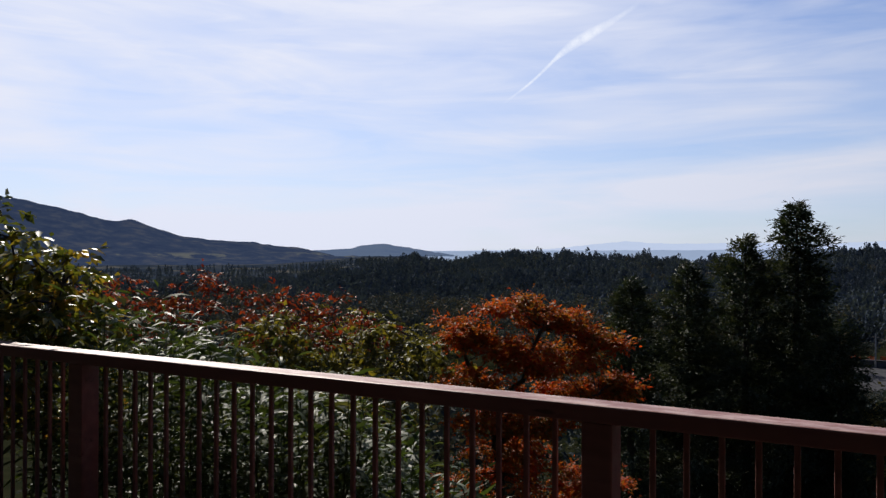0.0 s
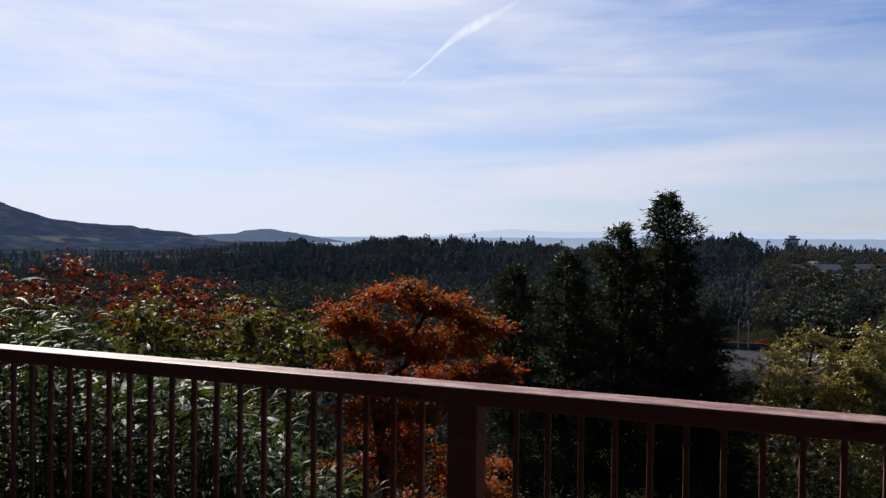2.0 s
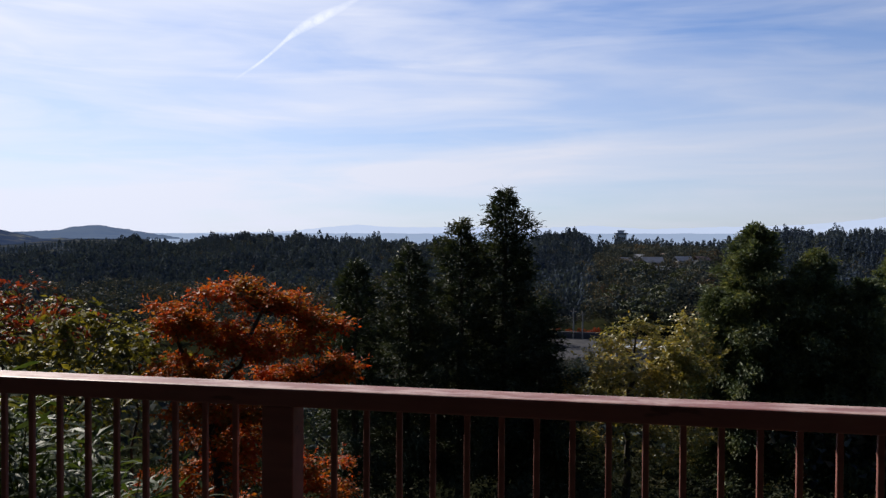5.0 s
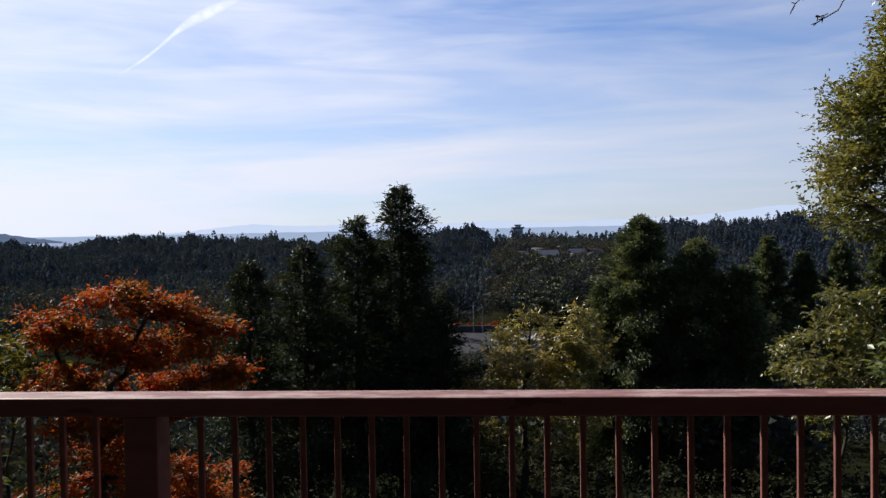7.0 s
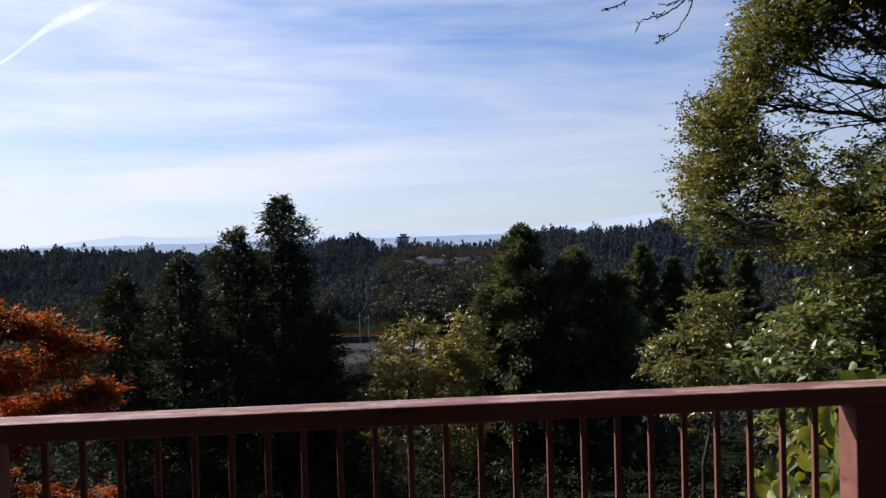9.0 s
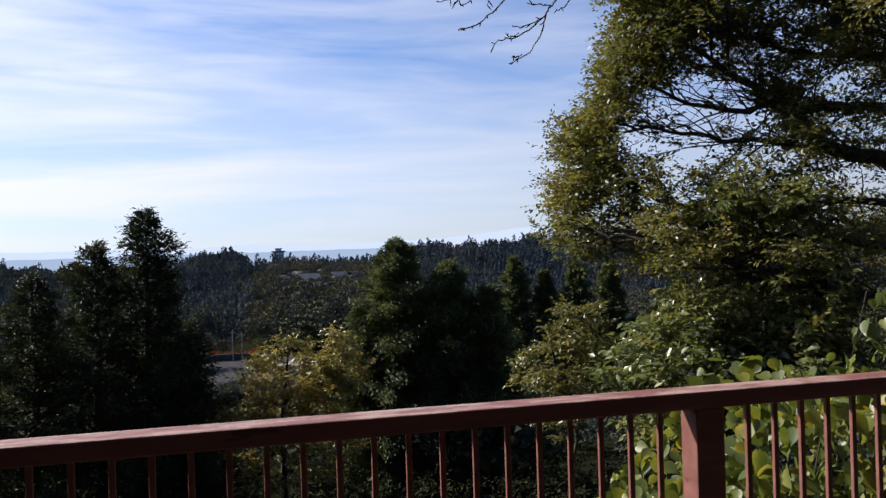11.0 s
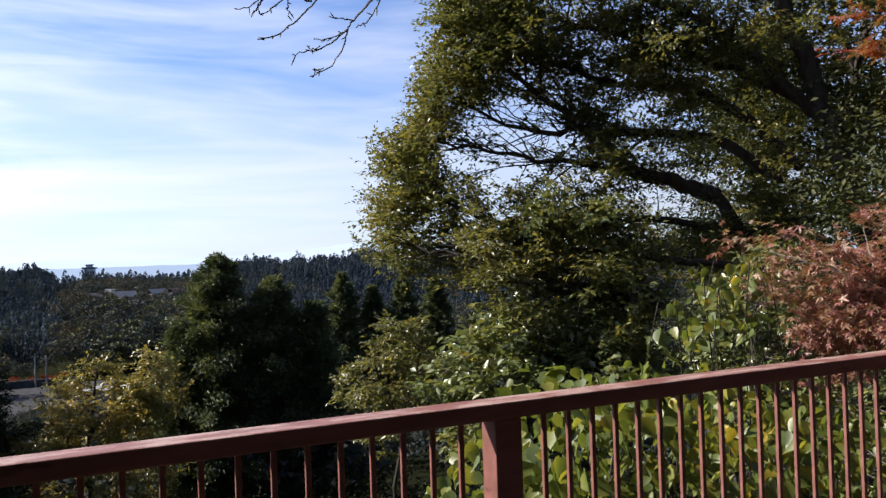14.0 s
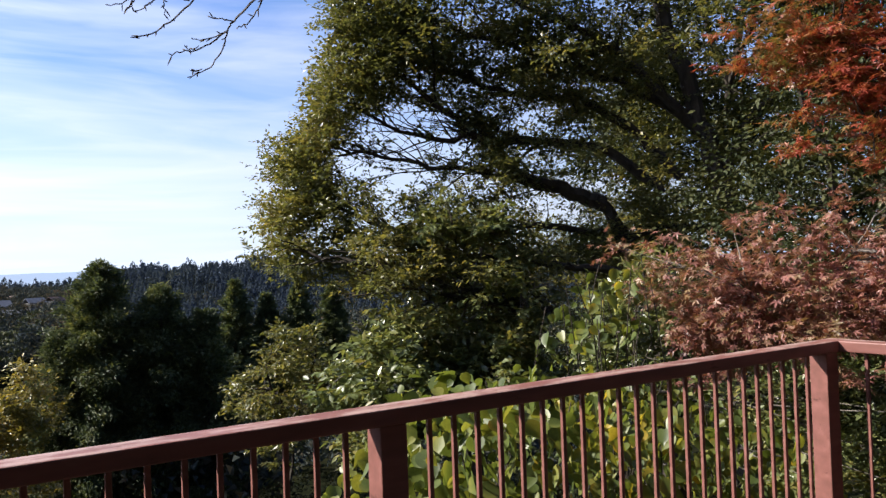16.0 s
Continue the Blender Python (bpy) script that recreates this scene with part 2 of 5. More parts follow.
LEAF_OLIVE = leaf_mat("olive_leaves", ((0.0, (0.066, 0.084, 0.034)), (0.5, (0.145, 0.155, 0.056)), (1.0, (0.30, 0.25, 0.085))), 0.48, 0.36, 0.45, 0.9)
LEAF_BUSH = leaf_mat("grey_green_leaves", ((0.0, (0.085, 0.12, 0.05)), (0.6, (0.19, 0.22, 0.085)), (1.0, (0.32, 0.27, 0.08))), 0.35, 0.34, 0.5, 0.8)
LEAF_BAMBOO = leaf_mat("bamboo_grass_leaves", ((0.0, (0.024, 0.042, 0.010)), (0.6, (0.048, 0.074, 0.020)), (1.0, (0.096, 0.102, 0.034))), 0.4, 0.5, 0.13, 1.5)
LEAF_KUDZU = leaf_mat("kudzu_leaves", ((0.0, (0.065, 0.098, 0.026)), (0.45, (0.145, 0.19, 0.046)), (0.8, (0.27, 0.27, 0.056)), (0.97, (0.60, 0.43, 0.055))), 0.45, 0.42, 0.38, 0.6)
LEAF_KUDZU_ONE = leaf_mat("kudzu_single_leaves", ((0.0, (0.065, 0.098, 0.026)), (0.45, (0.145, 0.19, 0.046)), (0.8, (0.27, 0.27, 0.056)), (0.97, (0.60, 0.43, 0.055))), 0.45, 0.42, 0.38, 0.6, True)
LEAF_PINK = leaf_mat("dusky_pink_maple_leaves", ((0.0, (0.25, 0.085, 0.08)), (0.45, (0.36, 0.165, 0.14)), (0.75, (0.34, 0.23, 0.13)), (1.0, (0.13, 0.14, 0.05))), 0.3, 0.4, 0.4, 1.0)
LEAF_FLAME = leaf_mat("flame_maple_leaves", ((0.0, (0.30, 0.045, 0.035)), (0.4, (0.38, 0.085, 0.05)), (0.7, (0.30, 0.15, 0.06)), (1.0, (0.15, 0.16, 0.05))), 0.35, 0.4, 0.4, 0.9)
# blue of distance haze is put into both woods' leaf colours
LEAF_FAR_HAZE = leaf_mat("far_cedar_woods_haze_tint", ((0.0, (0.024, 0.035, 0.062)), (0.5, (0.040, 0.056, 0.084)), (0.85, (0.056, 0.073, 0.086)), (1.0, (0.085, 0.092, 0.080))), 0.2, 0.9, 0.04, 0.02)
LEAF_FARMIX_HAZE = leaf_mat("far_mixed_woods_haze_tint", ((0.0, (0.022, 0.034, 0.044)), (0.45, (0.046, 0.058, 0.056)), (0.75, (0.098, 0.09, 0.064)), (1.0, (0.17, 0.108, 0.064))), 0.12, 0.9, 0.04, 0.05)


# ---- building helpers ----
RNG = np.random.default_rng(7)


def mesh_of(name, verts, faces, material):
    me = bpy.data.meshes.new(name)
    me.from_pydata([tuple(v) for v in verts], [], [tuple(f) for f in faces])
    me.materials.append(material)
    return me


def mesh_np(name, verts, tris, material):
    """A triangle mesh straight from arrays."""
    me = bpy.data.meshes.new(name)
    me.vertices.add(len(verts))
    me.vertices.foreach_set("co", np.asarray(verts, np.float32).ravel())
    me.loops.add(tris.size)
    me.loops.foreach_set("vertex_index", tris.astype(np.int32).ravel())
    me.polygons.add(len(tris))
    me.polygons.foreach_set("loop_start", np.arange(0, tris.size, 3, dtype=np.int32))
    me.materials.append(material)
    me.update(calc_edges=True)
    return me


def child(name, data, parent, label=""):
    ob = new(name, data)
    ob.parent = parent
    if label:
        ob["label"] = label
    return ob


def part(name, bm, material, parent, label=""):
    me = bpy.data.meshes.new(name)
    bm.to_mesh(me)
    bm.free()
    me.materials.append(material)
    return child(name, me, parent, label)


def thing(name, at, label, category, group="", kind=""):
    return tagged(new(name), label, category, group, kind) if at is None else place_at(tagged(new(name), label, category, group, kind), at)


def place_at(ob, at):
    ob.location = at
    return ob


def box(x0, x1, y0, y1, z0, z1, bevel=0.004):
    bm = bmesh.new()
    bmesh.ops.create_cube(bm, size=1.0, matrix=Matrix.LocRotScale(((x0 + x1) / 2, (y0 + y1) / 2, (z0 + z1) / 2), None, (x1 - x0, y1 - y0, z1 - z0)))
    if bevel:
        bmesh.ops.bevel(bm, geom=bm.edges[:], offset=bevel, segments=2, affect="EDGES", profile=0.5)
    return bm


def unit(v):
    return v / np.maximum(np.linalg.norm(v, axis=-1, keepdims=True), 1e-9)


def stamp(template, places, ahead, up, size):
    """Copies of a template (verts, tris) at places: its x along ahead, its z near up."""
    tv, tt = template
    a = unit(ahead)
    s = unit(np.cross(up, a))
    u = np.cross(a, s)
    size = np.broadcast_to(np.asarray(size, float).reshape(-1, 1) if np.ndim(size) < 2 else size, (len(places), 3)) if np.ndim(size) else np.full((len(places), 3), size)
    v = tv[None] * size[:, None]
    verts = places[:, None] + v[..., :1] * a[:, None] + v[..., 1:2] * s[:, None] + v[..., 2:] * u[:, None]
    tris = tt[None] + (np.arange(len(places)) * len(tv))[:, None, None]
    return verts.reshape(-1, 3), tris.reshape(-1, 3)


def randdir(n, flat=1.0):
    d = RNG.normal(size=(n, 3))
    d[:, 2] *= flat
    return unit(d)


T = lambda v, f: (np.array(v, float), np.array(f, int))  # noqa: E731
OVAL = T([(0, 0, 0), (0.45, 0.27, 0.08), (0.45, -0.27, 0.08), (1, 0, -0.08)], [(0, 3, 1), (0, 2, 3)])
BLADE = T([(0, 0, 0), (0.25, 0.065, 0.07), (0.25, -0.065, 0.07), (0.6, 0.06, 0.04), (0.6, -0.06, 0.04), (1, 0, -0.16)], [(0, 2, 1), (1, 2, 4), (1, 4, 3), (3, 4, 5)])
SPRAY = T([(0, 0, 0), (0.45, 0.13, 0.03), (0.55, -0.13, 0.03), (1, 0.02, -0.08)], [(0, 3, 1), (0, 2, 3)])


def star_leaf():
    v, f = [(0, 0, 0)], []
    for k, (a, r) in enumerate(((-115, 0.45), (-55, 0.8), (0, 1.0), (55, 0.8), (115, 0.45))):
        for da, rr, z in ((-20, 0.42 * r, 0.04), (0, r, -0.10 * r), (20, 0.42 * r, 0.04)):
            t = radians(a + da)
            v.append((rr * math.cos(t), rr * math.sin(t), z))
        i = 1 + 3 * k
        f += [(0, i, i + 1), (0, i + 1, i + 2)]
    return T(v, f)


STAR = star_leaf()


def tube(points, radii, sides=6):
    """A tapered limb through points."""
    pts = [Vector(p) for p in points]
    verts, faces = [], []
    for i, p in enumerate(pts):
        d = (pts[min(i + 1, len(pts) - 1)] - pts[max(i - 1, 0)]).normalized()
        a = d.cross(Vector((0.31, 0.2, 0.93))).normalized()
        b = d.cross(a)
        for k in range(sides):
            t = 2 * math.pi * k / sides
            verts.append(p + (a * math.cos(t) + b * math.sin(t)) * radii[i])
    for i in range(len(pts) - 1):
        for k in range(sides):
            j = (k + 1) % sides
            faces.append((i * sides + k, i * sides + j, (i + 1) * sides + j, (i + 1) * sides + k))
    faces.append(tuple(range(sides))[::-1])
    faces.append(tuple((len(pts) - 1) * sides + k for k in range(sides)))
    return verts, faces


def join_tubes(tubes):
    verts, faces = [], []
    for v, f in tubes:
        o = len(verts)
        verts += v
        faces += [tuple(i + o for i in q) for q in f]
    return verts, faces


def bent(a, b, n=6, sag=0.0, wob=0.08):
    """A wavering line from a to b that sags or arches."""
    a, b = np.array(a, float), np.array(b, float)
    t = np.linspace(0, 1, n)[:, None]
    w = RNG.normal(size=(n, 3)) * wob * np.linalg.norm(b - a) * np.sin(np.pi * t) ** 0.5
    w[0] = w[-1] = 0
    p = a + (b - a) * t + w * 0.5
    p[:, 2] += sag * np.sin(np.pi * t[:, 0])
    return p


# ---- ground ----
O = np.array((1.1, -2.4))
EYE_Z = 1.62
AZ = np.array((-180, -90, -60, -42, -39.5, -37.5, -35, -33, -29, -26.5, -24, -22.5, -20.5, -18.6, -15.2, -12.4, -9, -4, -3, -1.4, 0.2, 1, 2, 8, 10, 13, 20, 40, 90, 180), float)
CREST = np.array((-2, -2, -1.9, -1.9, -1.7, -1.2, -0.8, -0.65, -0.5, 0.05, 0.0, -0.45, -0.2, 0.05, -0.05, -0.7, -0.6, 0.1, 0.4, 0.3, -0.3, -1.3, -1.4, -1.3, -0.2, 0.6, 0.7, 0.7, 0.5, -2), float)


RIDGE = 750.0                                      # distance of the first wooded rise


def ground_z(x, y):
    """Height of the ground: a terrace, a slope down to a valley floor, and the wooded rises beyond."""
    dx, dy = np.asarray(x, float) - O[0], np.asarray(y, float) - O[1]
    r, az = np.hypot(dx, dy), np.degrees(np.arctan2(dx, dy))
    crest = EYE_Z + RIDGE * np.tan(np.radians(np.interp(az, AZ, CREST))) - 11.5 + 2.5 * np.sin(az * 1.9 + np.sin(az * 0.8)) * np.sin(az * 0.73)
    near = np.interp(r, (0, 3.2, 4.5, 8, 14, 22, 50, 110, 190, 260, 440), (-0.2, -0.25, -0.9, -2.6, -4.4, -5.6, -10.5, -21, -29.6, -29.9, -33))
    side = np.clip((np.abs(az) - 40) / 35, 0, 1)          # the hillside goes on beside the terrace
    near = near * (1 - 0.75 * side * np.clip(1 - r / 60, 0, 1))
    w = np.clip((r - 440) / (RIDGE - 440), 0, 1)
    z = near * (1 - w) + crest * w
    gap = np.interp(az, (-0.5, 1.5, 8.0, 10.5), (0, 1, 1, 0))        # a village on a gentle rise between the woods
    z = z * (1 - gap) + gap * np.where(r < 240, z, np.interp(r, (240, 330, 470, RIDGE), (-29.8, -24.5, -16.5, -12.5)))
    back = np.clip((r - RIDGE - 60) / 600, 0, 1)
    z = z * (1 - back) + (-16.0 - 12 * np.clip((-36 - az) / 6, 0, 1)) * back
    behind = np.clip((np.abs(az) - 85) / 35, 0, 1)          # unseen rise added at the back to block skylight
    return z * (1 - behind) + behind * np.clip((r - 7) * 0.55, -0.3, 60)


def build_ground():
    rings = np.concatenate([np.linspace(0.5, 30, 40), np.geomspace(32, 4900, 46)])
    az = np.radians(np.concatenate([np.arange(-180, -70, 10), np.arange(-70, 75, 1.5), np.arange(80, 180, 10)]))
    rr, aa = np.meshgrid(rings, az, indexing="ij")
    x, y = O[0] + rr * np.sin(aa), O[1] + rr * np.cos(aa)
    z = ground_z(x, y)
    z += np.where(rr > 5, np.sin(x * 0.9 + 1.3 * np.sin(y * 0.5)) * np.cos(y * 0.7) * 0.12, 0)
    n, m = rr.shape
    i = np.arange(n - 1)[:, None] * m + np.arange(m)[None]
    j = np.arange(n - 1)[:, None] * m + (np.arange(m)[None] + 1) % m
    q = np.stack([i, j, j + m, i + m], -1).reshape(-1, 4)
    tris = np.concatenate([q[:, [0, 2, 1]], q[:, [0, 3, 2]]])
    hub = n * m
    verts = np.concatenate([np.stack([x, y, z], -1).reshape(-1, 3), [[O[0], O[1], -0.2]]])
    fan = np.stack([np.full(m, hub), (np.arange(m) + 1) % m, np.arange(m)], -1)
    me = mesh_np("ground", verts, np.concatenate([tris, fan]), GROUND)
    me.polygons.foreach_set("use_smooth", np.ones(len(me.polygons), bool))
    # distant rings take the materials with haze mixed in as glow
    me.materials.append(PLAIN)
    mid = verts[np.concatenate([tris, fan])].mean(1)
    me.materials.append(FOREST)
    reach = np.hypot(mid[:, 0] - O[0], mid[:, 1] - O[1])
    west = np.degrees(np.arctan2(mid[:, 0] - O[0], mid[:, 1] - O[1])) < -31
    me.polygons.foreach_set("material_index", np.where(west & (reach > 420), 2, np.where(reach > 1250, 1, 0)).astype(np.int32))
    tagged(new("ground", me), "dark leaf-littered hillside falling to a wooded valley", "ground", kind="structure")


build_ground()


def range_of_hills(name, r, profile, material, label, rough, depth, base=-14):
    """A far range: a crest line with slopes in front and behind, knobbly with trees."""
    az = np.linspace(profile[0][0], profile[-1][0], 260)
    top = np.interp(az, [p[0] for p in profile], [p[1] for p in profile])
    rows, cols = 14, len(az)
    verts = []
    for k in range(rows):
        t = k / (rows - 1)
        dist = r - depth * (1 - t)
        for c in range(cols):
            a = radians(az[c])
            crest = EYE_Z + r * math.tan(radians(top[c]))
            z = base + (crest - base) * t ** 1.3
            x, y = O[0] + dist * math.sin(a), O[1] + dist * math.cos(a)
            z += rough * (noise.fractal(Vector((x, y, 0)) / (rough * 12), 0.8, 2.1, 4)) * (0.3 + 0.7 * math.sin(math.pi * min(t, 0.7)))
            verts.append((x, y, z))
    i = np.arange(rows - 1)[:, None] * cols + np.arange(cols - 1)[None]
    q = np.stack([i, i + 1, i + cols + 1, i + cols], -1).reshape(-1, 4)
    me = mesh_np(name, np.array(verts), np.concatenate([q[:, [0, 1, 2]], q[:, [0, 2, 3]]]), material)
    return tagged(new(name, me), label, "mountain", kind="structure")


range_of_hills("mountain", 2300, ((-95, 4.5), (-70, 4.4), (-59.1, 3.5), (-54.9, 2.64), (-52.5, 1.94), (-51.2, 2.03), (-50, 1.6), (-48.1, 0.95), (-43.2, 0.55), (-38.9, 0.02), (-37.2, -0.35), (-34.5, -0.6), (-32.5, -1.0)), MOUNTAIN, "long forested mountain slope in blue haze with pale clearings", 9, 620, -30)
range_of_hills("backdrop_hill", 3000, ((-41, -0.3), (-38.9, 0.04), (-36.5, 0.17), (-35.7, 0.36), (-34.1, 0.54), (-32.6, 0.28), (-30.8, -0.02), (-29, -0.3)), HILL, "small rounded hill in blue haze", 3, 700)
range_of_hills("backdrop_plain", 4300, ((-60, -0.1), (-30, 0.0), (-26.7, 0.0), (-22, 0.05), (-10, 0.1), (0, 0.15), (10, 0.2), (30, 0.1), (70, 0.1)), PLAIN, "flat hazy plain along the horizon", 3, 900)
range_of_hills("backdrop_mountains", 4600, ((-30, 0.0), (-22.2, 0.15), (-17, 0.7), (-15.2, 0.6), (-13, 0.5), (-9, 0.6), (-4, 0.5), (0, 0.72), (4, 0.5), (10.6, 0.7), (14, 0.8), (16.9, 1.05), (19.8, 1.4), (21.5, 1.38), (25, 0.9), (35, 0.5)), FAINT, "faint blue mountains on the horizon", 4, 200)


# ---- far woods ----
def gz(x, y):
    return float(ground_z(x, y))


def cedar_template(n=110):
    """A whole distant cedar as ragged sprays round a cone; x is up."""
    t = RNG.random(n) ** 0.8
    a = RNG.random(n) * 2 * np.pi
    r = 0.20 * (1 - t) ** 0.45 * (0.75 + 0.5 * RNG.random(n)) + 0.01
    p = np.stack([0.05 + 0.93 * t, r * np.cos(a), r * np.sin(a)], -1)
    out = np.stack([-0.55 + 0 * a, np.cos(a), np.sin(a)], -1)
    v, f = stamp(T([(-0.5, 0.4, 0), (-0.5, -0.4, 0), (0.6, 0, 0)], [(0, 1, 2)]), p, np.stack([-0.9 + 0 * a, 0.3 * np.cos(a), 0.3 * np.sin(a)], -1) + RNG.normal(size=(n, 3)) * 0.25, out + np.array((1.1, 0, 0)) + RNG.normal(size=(n, 3)) * 0.25, 0.105)
    return v, f


def round_template(n=130, leaf=0.16):
    """A whole distant broadleaf crown as leaf clumps on uneven lobes; x is up."""
    lobes = np.array([(0.55 + 0.3 * RNG.random(), 0.28 * math.cos(k * 1.1), 0.28 * math.sin(k * 1.1)) for k in range(6)])
    k = RNG.integers(0, 6, n)
    d = randdir(n)
    p = lobes[k] + d * 0.22 * (0.7 + 0.4 * RNG.random((n, 1)))
    return stamp(T([(-0.5, 0.4, 0), (-0.5, -0.4, 0), (0.6, 0.1, 0)], [(0, 1, 2)]), p, randdir(n), d, leaf)


def woods(name, template_maker, spots, heights, material, label):
    """One object of many distant trees."""
    vs, fs, o = [], [], 0
    tmpl = [template_maker() for _ in range(5)]
    kind = RNG.integers(0, 5, len(spots))
    for k in range(5):
        sel = kind == k
        if not sel.any():
            continue
        up = np.tile((0.0, 0, 1), (sel.sum(), 1)) + RNG.normal(size=(sel.sum(), 3)) * 0.03
        v, f = stamp(tmpl[k], spots[sel], up, randdir(sel.sum(), 0.01), heights[sel])
        vs.append(v), fs.append(f + o)
        o += len(v)
    return tagged(new(name, mesh_np(name, np.concatenate(vs), np.concatenate(fs), material)), label, "woods", kind="stuff")


def scatter(n, az0, az1, r0, r1):
    az = np.radians(az0 + (az1 - az0) * RNG.random(n))
    r = np.sqrt(r0 ** 2 + (r1 ** 2 - r0 ** 2) * RNG.random(n))
    x, y = O[0] + r * np.sin(az), O[1] + r * np.cos(az)
    return np.stack([x, y, ground_z(x, y) - 0.3], -1)


def crest_lines(n, az0, az1):
    """Taller trees in loose ranks along the ridge."""
    p = scatter(n, az0, az1, RIDGE - 25, RIDGE + 15)
    az = np.degrees(np.arctan2(p[:, 0] - O[0], p[:, 1] - O[1]))
    return p[np.sin(az * 2.3 + 1.7 * np.sin(az * 0.9)) > 0.1]


ridge = np.concatenate([crest_lines(420, -34, 0), crest_lines(330, 9.5, 40)])
ridge_n = len(ridge)
s = np.concatenate([scatter(6200, -40, 0.2, 430, RIDGE + 30), scatter(4300, 9.0, 50, 420, RIDGE + 30), scatter(620, -62, -38, 400, 800), scatter(260, 0.5, 10, 640, 800), scatter(520, -5.0, 0.3, 300, 470),
                    scatter(420, -46, -5, 270, 430), scatter(260, 13, 48, 260, 420), scatter(1500, -62, -31, 560, 1300), ridge])
ra = np.hypot(s[:, 0] - O[0], s[:, 1] - O[1])
hs = (9.5 + 4.5 * RNG.random(len(s)) ** 1.5) * np.where(RNG.random(len(s)) < 0.08, 1.2, 1.0) * np.where(ra > RIDGE + 60, 0.8, 1.0) * (0.94 + 0.2 * np.sin(s[:, 0] * 0.045 + 2 * np.sin(s[:, 1] * 0.02)))
hs[-ridge_n:] *= 0.95 + 0.4 * RNG.random(ridge_n)
woods("cedar_woods", lambda: cedar_template(64), s, hs, LEAF_FAR_HAZE, "dark cedar woods covering the far rises, tinted blue for haze")
s = np.concatenate([scatter(170, 0.4, 10, 255, 400), scatter(60, 0.4, 10, 400, 480), scatter(260, 0.4, 10, 480, 640), scatter(420, -46, -3, 200, 440), scatter(500, 8, 48, 190, 430), scatter(420, -60, -38, 200, 620), scatter(260, -38, 48, 480, 730)])
ra, az_ = np.hypot(s[:, 0] - O[0], s[:, 1] - O[1]), np.degrees(np.arctan2(s[:, 0] - O[0], s[:, 1] - O[1]))
hs = (6.5 + 7.5 * RNG.random(len(s))) * np.where(ra > 480, 0.8, 1.0) * np.where((np.abs(az_ - 5) < 4) & (ra > 370) & (ra < 480), 0.62, 1.0)
woods("mixed_woods", lambda: round_template(360, 0.075), s, hs, LEAF_FARMIX_HAZE, "olive and russet broadleaf woods in the valley")
s = np.concatenate([scatter(700, -46, 48, 24, 90), scatter(700, -46, 48, 90, 186)])
ra = np.hypot(s[:, 0] - O[0], s[:, 1] - O[1])
hs = np.where(ra < 90, 2.0, 2.8) + 2.2 * RNG.random(len(s)) * np.where(ra > 160, 0.4, 1.0)
woods("valley_thicket", lambda: round_template(300, 0.075), s, hs, LEAF_FARMIX_HAZE, "shaded olive-green thicket on the valley floor")


def pine_template():
    """A spreading pine as flat shelves of needles round a bare stem; x is up."""
    ps = []
    for k in range(11):
        h, a = 0.35 + 0.058 * k, k * 2.4
        reach = 0.34 * (1 - 0.75 * ((h - 0.35) / 0.65) ** 2)
        d = randdir(60) * np.array((0.035, 0.15, 0.15)) * RNG.random((60, 1)) ** 0.4
        ps.append(d + np.array((h, reach * 0.75 * math.cos(a), reach * 0.75 * math.sin(a))))
    p = np.concatenate(ps)
    return stamp(T([(-0.5, 0.4, 0), (-0.5, -0.4, 0), (0.6, 0.1, 0)], [(0, 1, 2)]), p, randdir(len(p)), randdir(len(p)) + np.array((1.2, 0, 0)), 0.045)


def polar(az, r):
    x, y = O[0] + r * math.sin(radians(az)), O[1] + r * math.cos(radians(az))
    return x, y, gz(x, y) - 0.2


for spots_, tall_, maker_, m_, lb_ in ((((2.7, 235), (4.4, 245), (1.6, 262), (6.2, 300), (3.7, 320)), 16.0, pine_template, LEAF_HILL, "dark spreading pines in the valley"),
                                       (((3.3, 290), (5.2, 300), (6.8, 285), (4.6, 360), (7.4, 380), (2.2, 400), (8.3, 330)), 11.0, lambda: round_template(700, 0.06), LEAF_FARMIX_HAZE, "russet and olive broadleaf trees in the valley"),
                                       (((-1.9, 252), (-0.3, 262), (-3.0, 256), (1.6, 258), (3.3, 256)), 7.0, lambda: round_template(700, 0.06), LEAF_FARMIX_HAZE, "low russet trees along the car park"),
                                       (((-1.4, 246), (-0.6, 247), (0.4, 248), (-2.4, 247), (-0.1, 243)), 3.4, lambda: round_template(500, 0.08), LEAF_RED, "clipped red azaleas along a low wall")):
    p_ = np.array([polar(a_, r_) for a_, r_ in spots_])
    woods("azalea_group" if tall_ < 4 else "tree_group", maker_, p_, tall_ * (0.85 + 0.3 * RNG.random(len(p_))), m_, lb_)


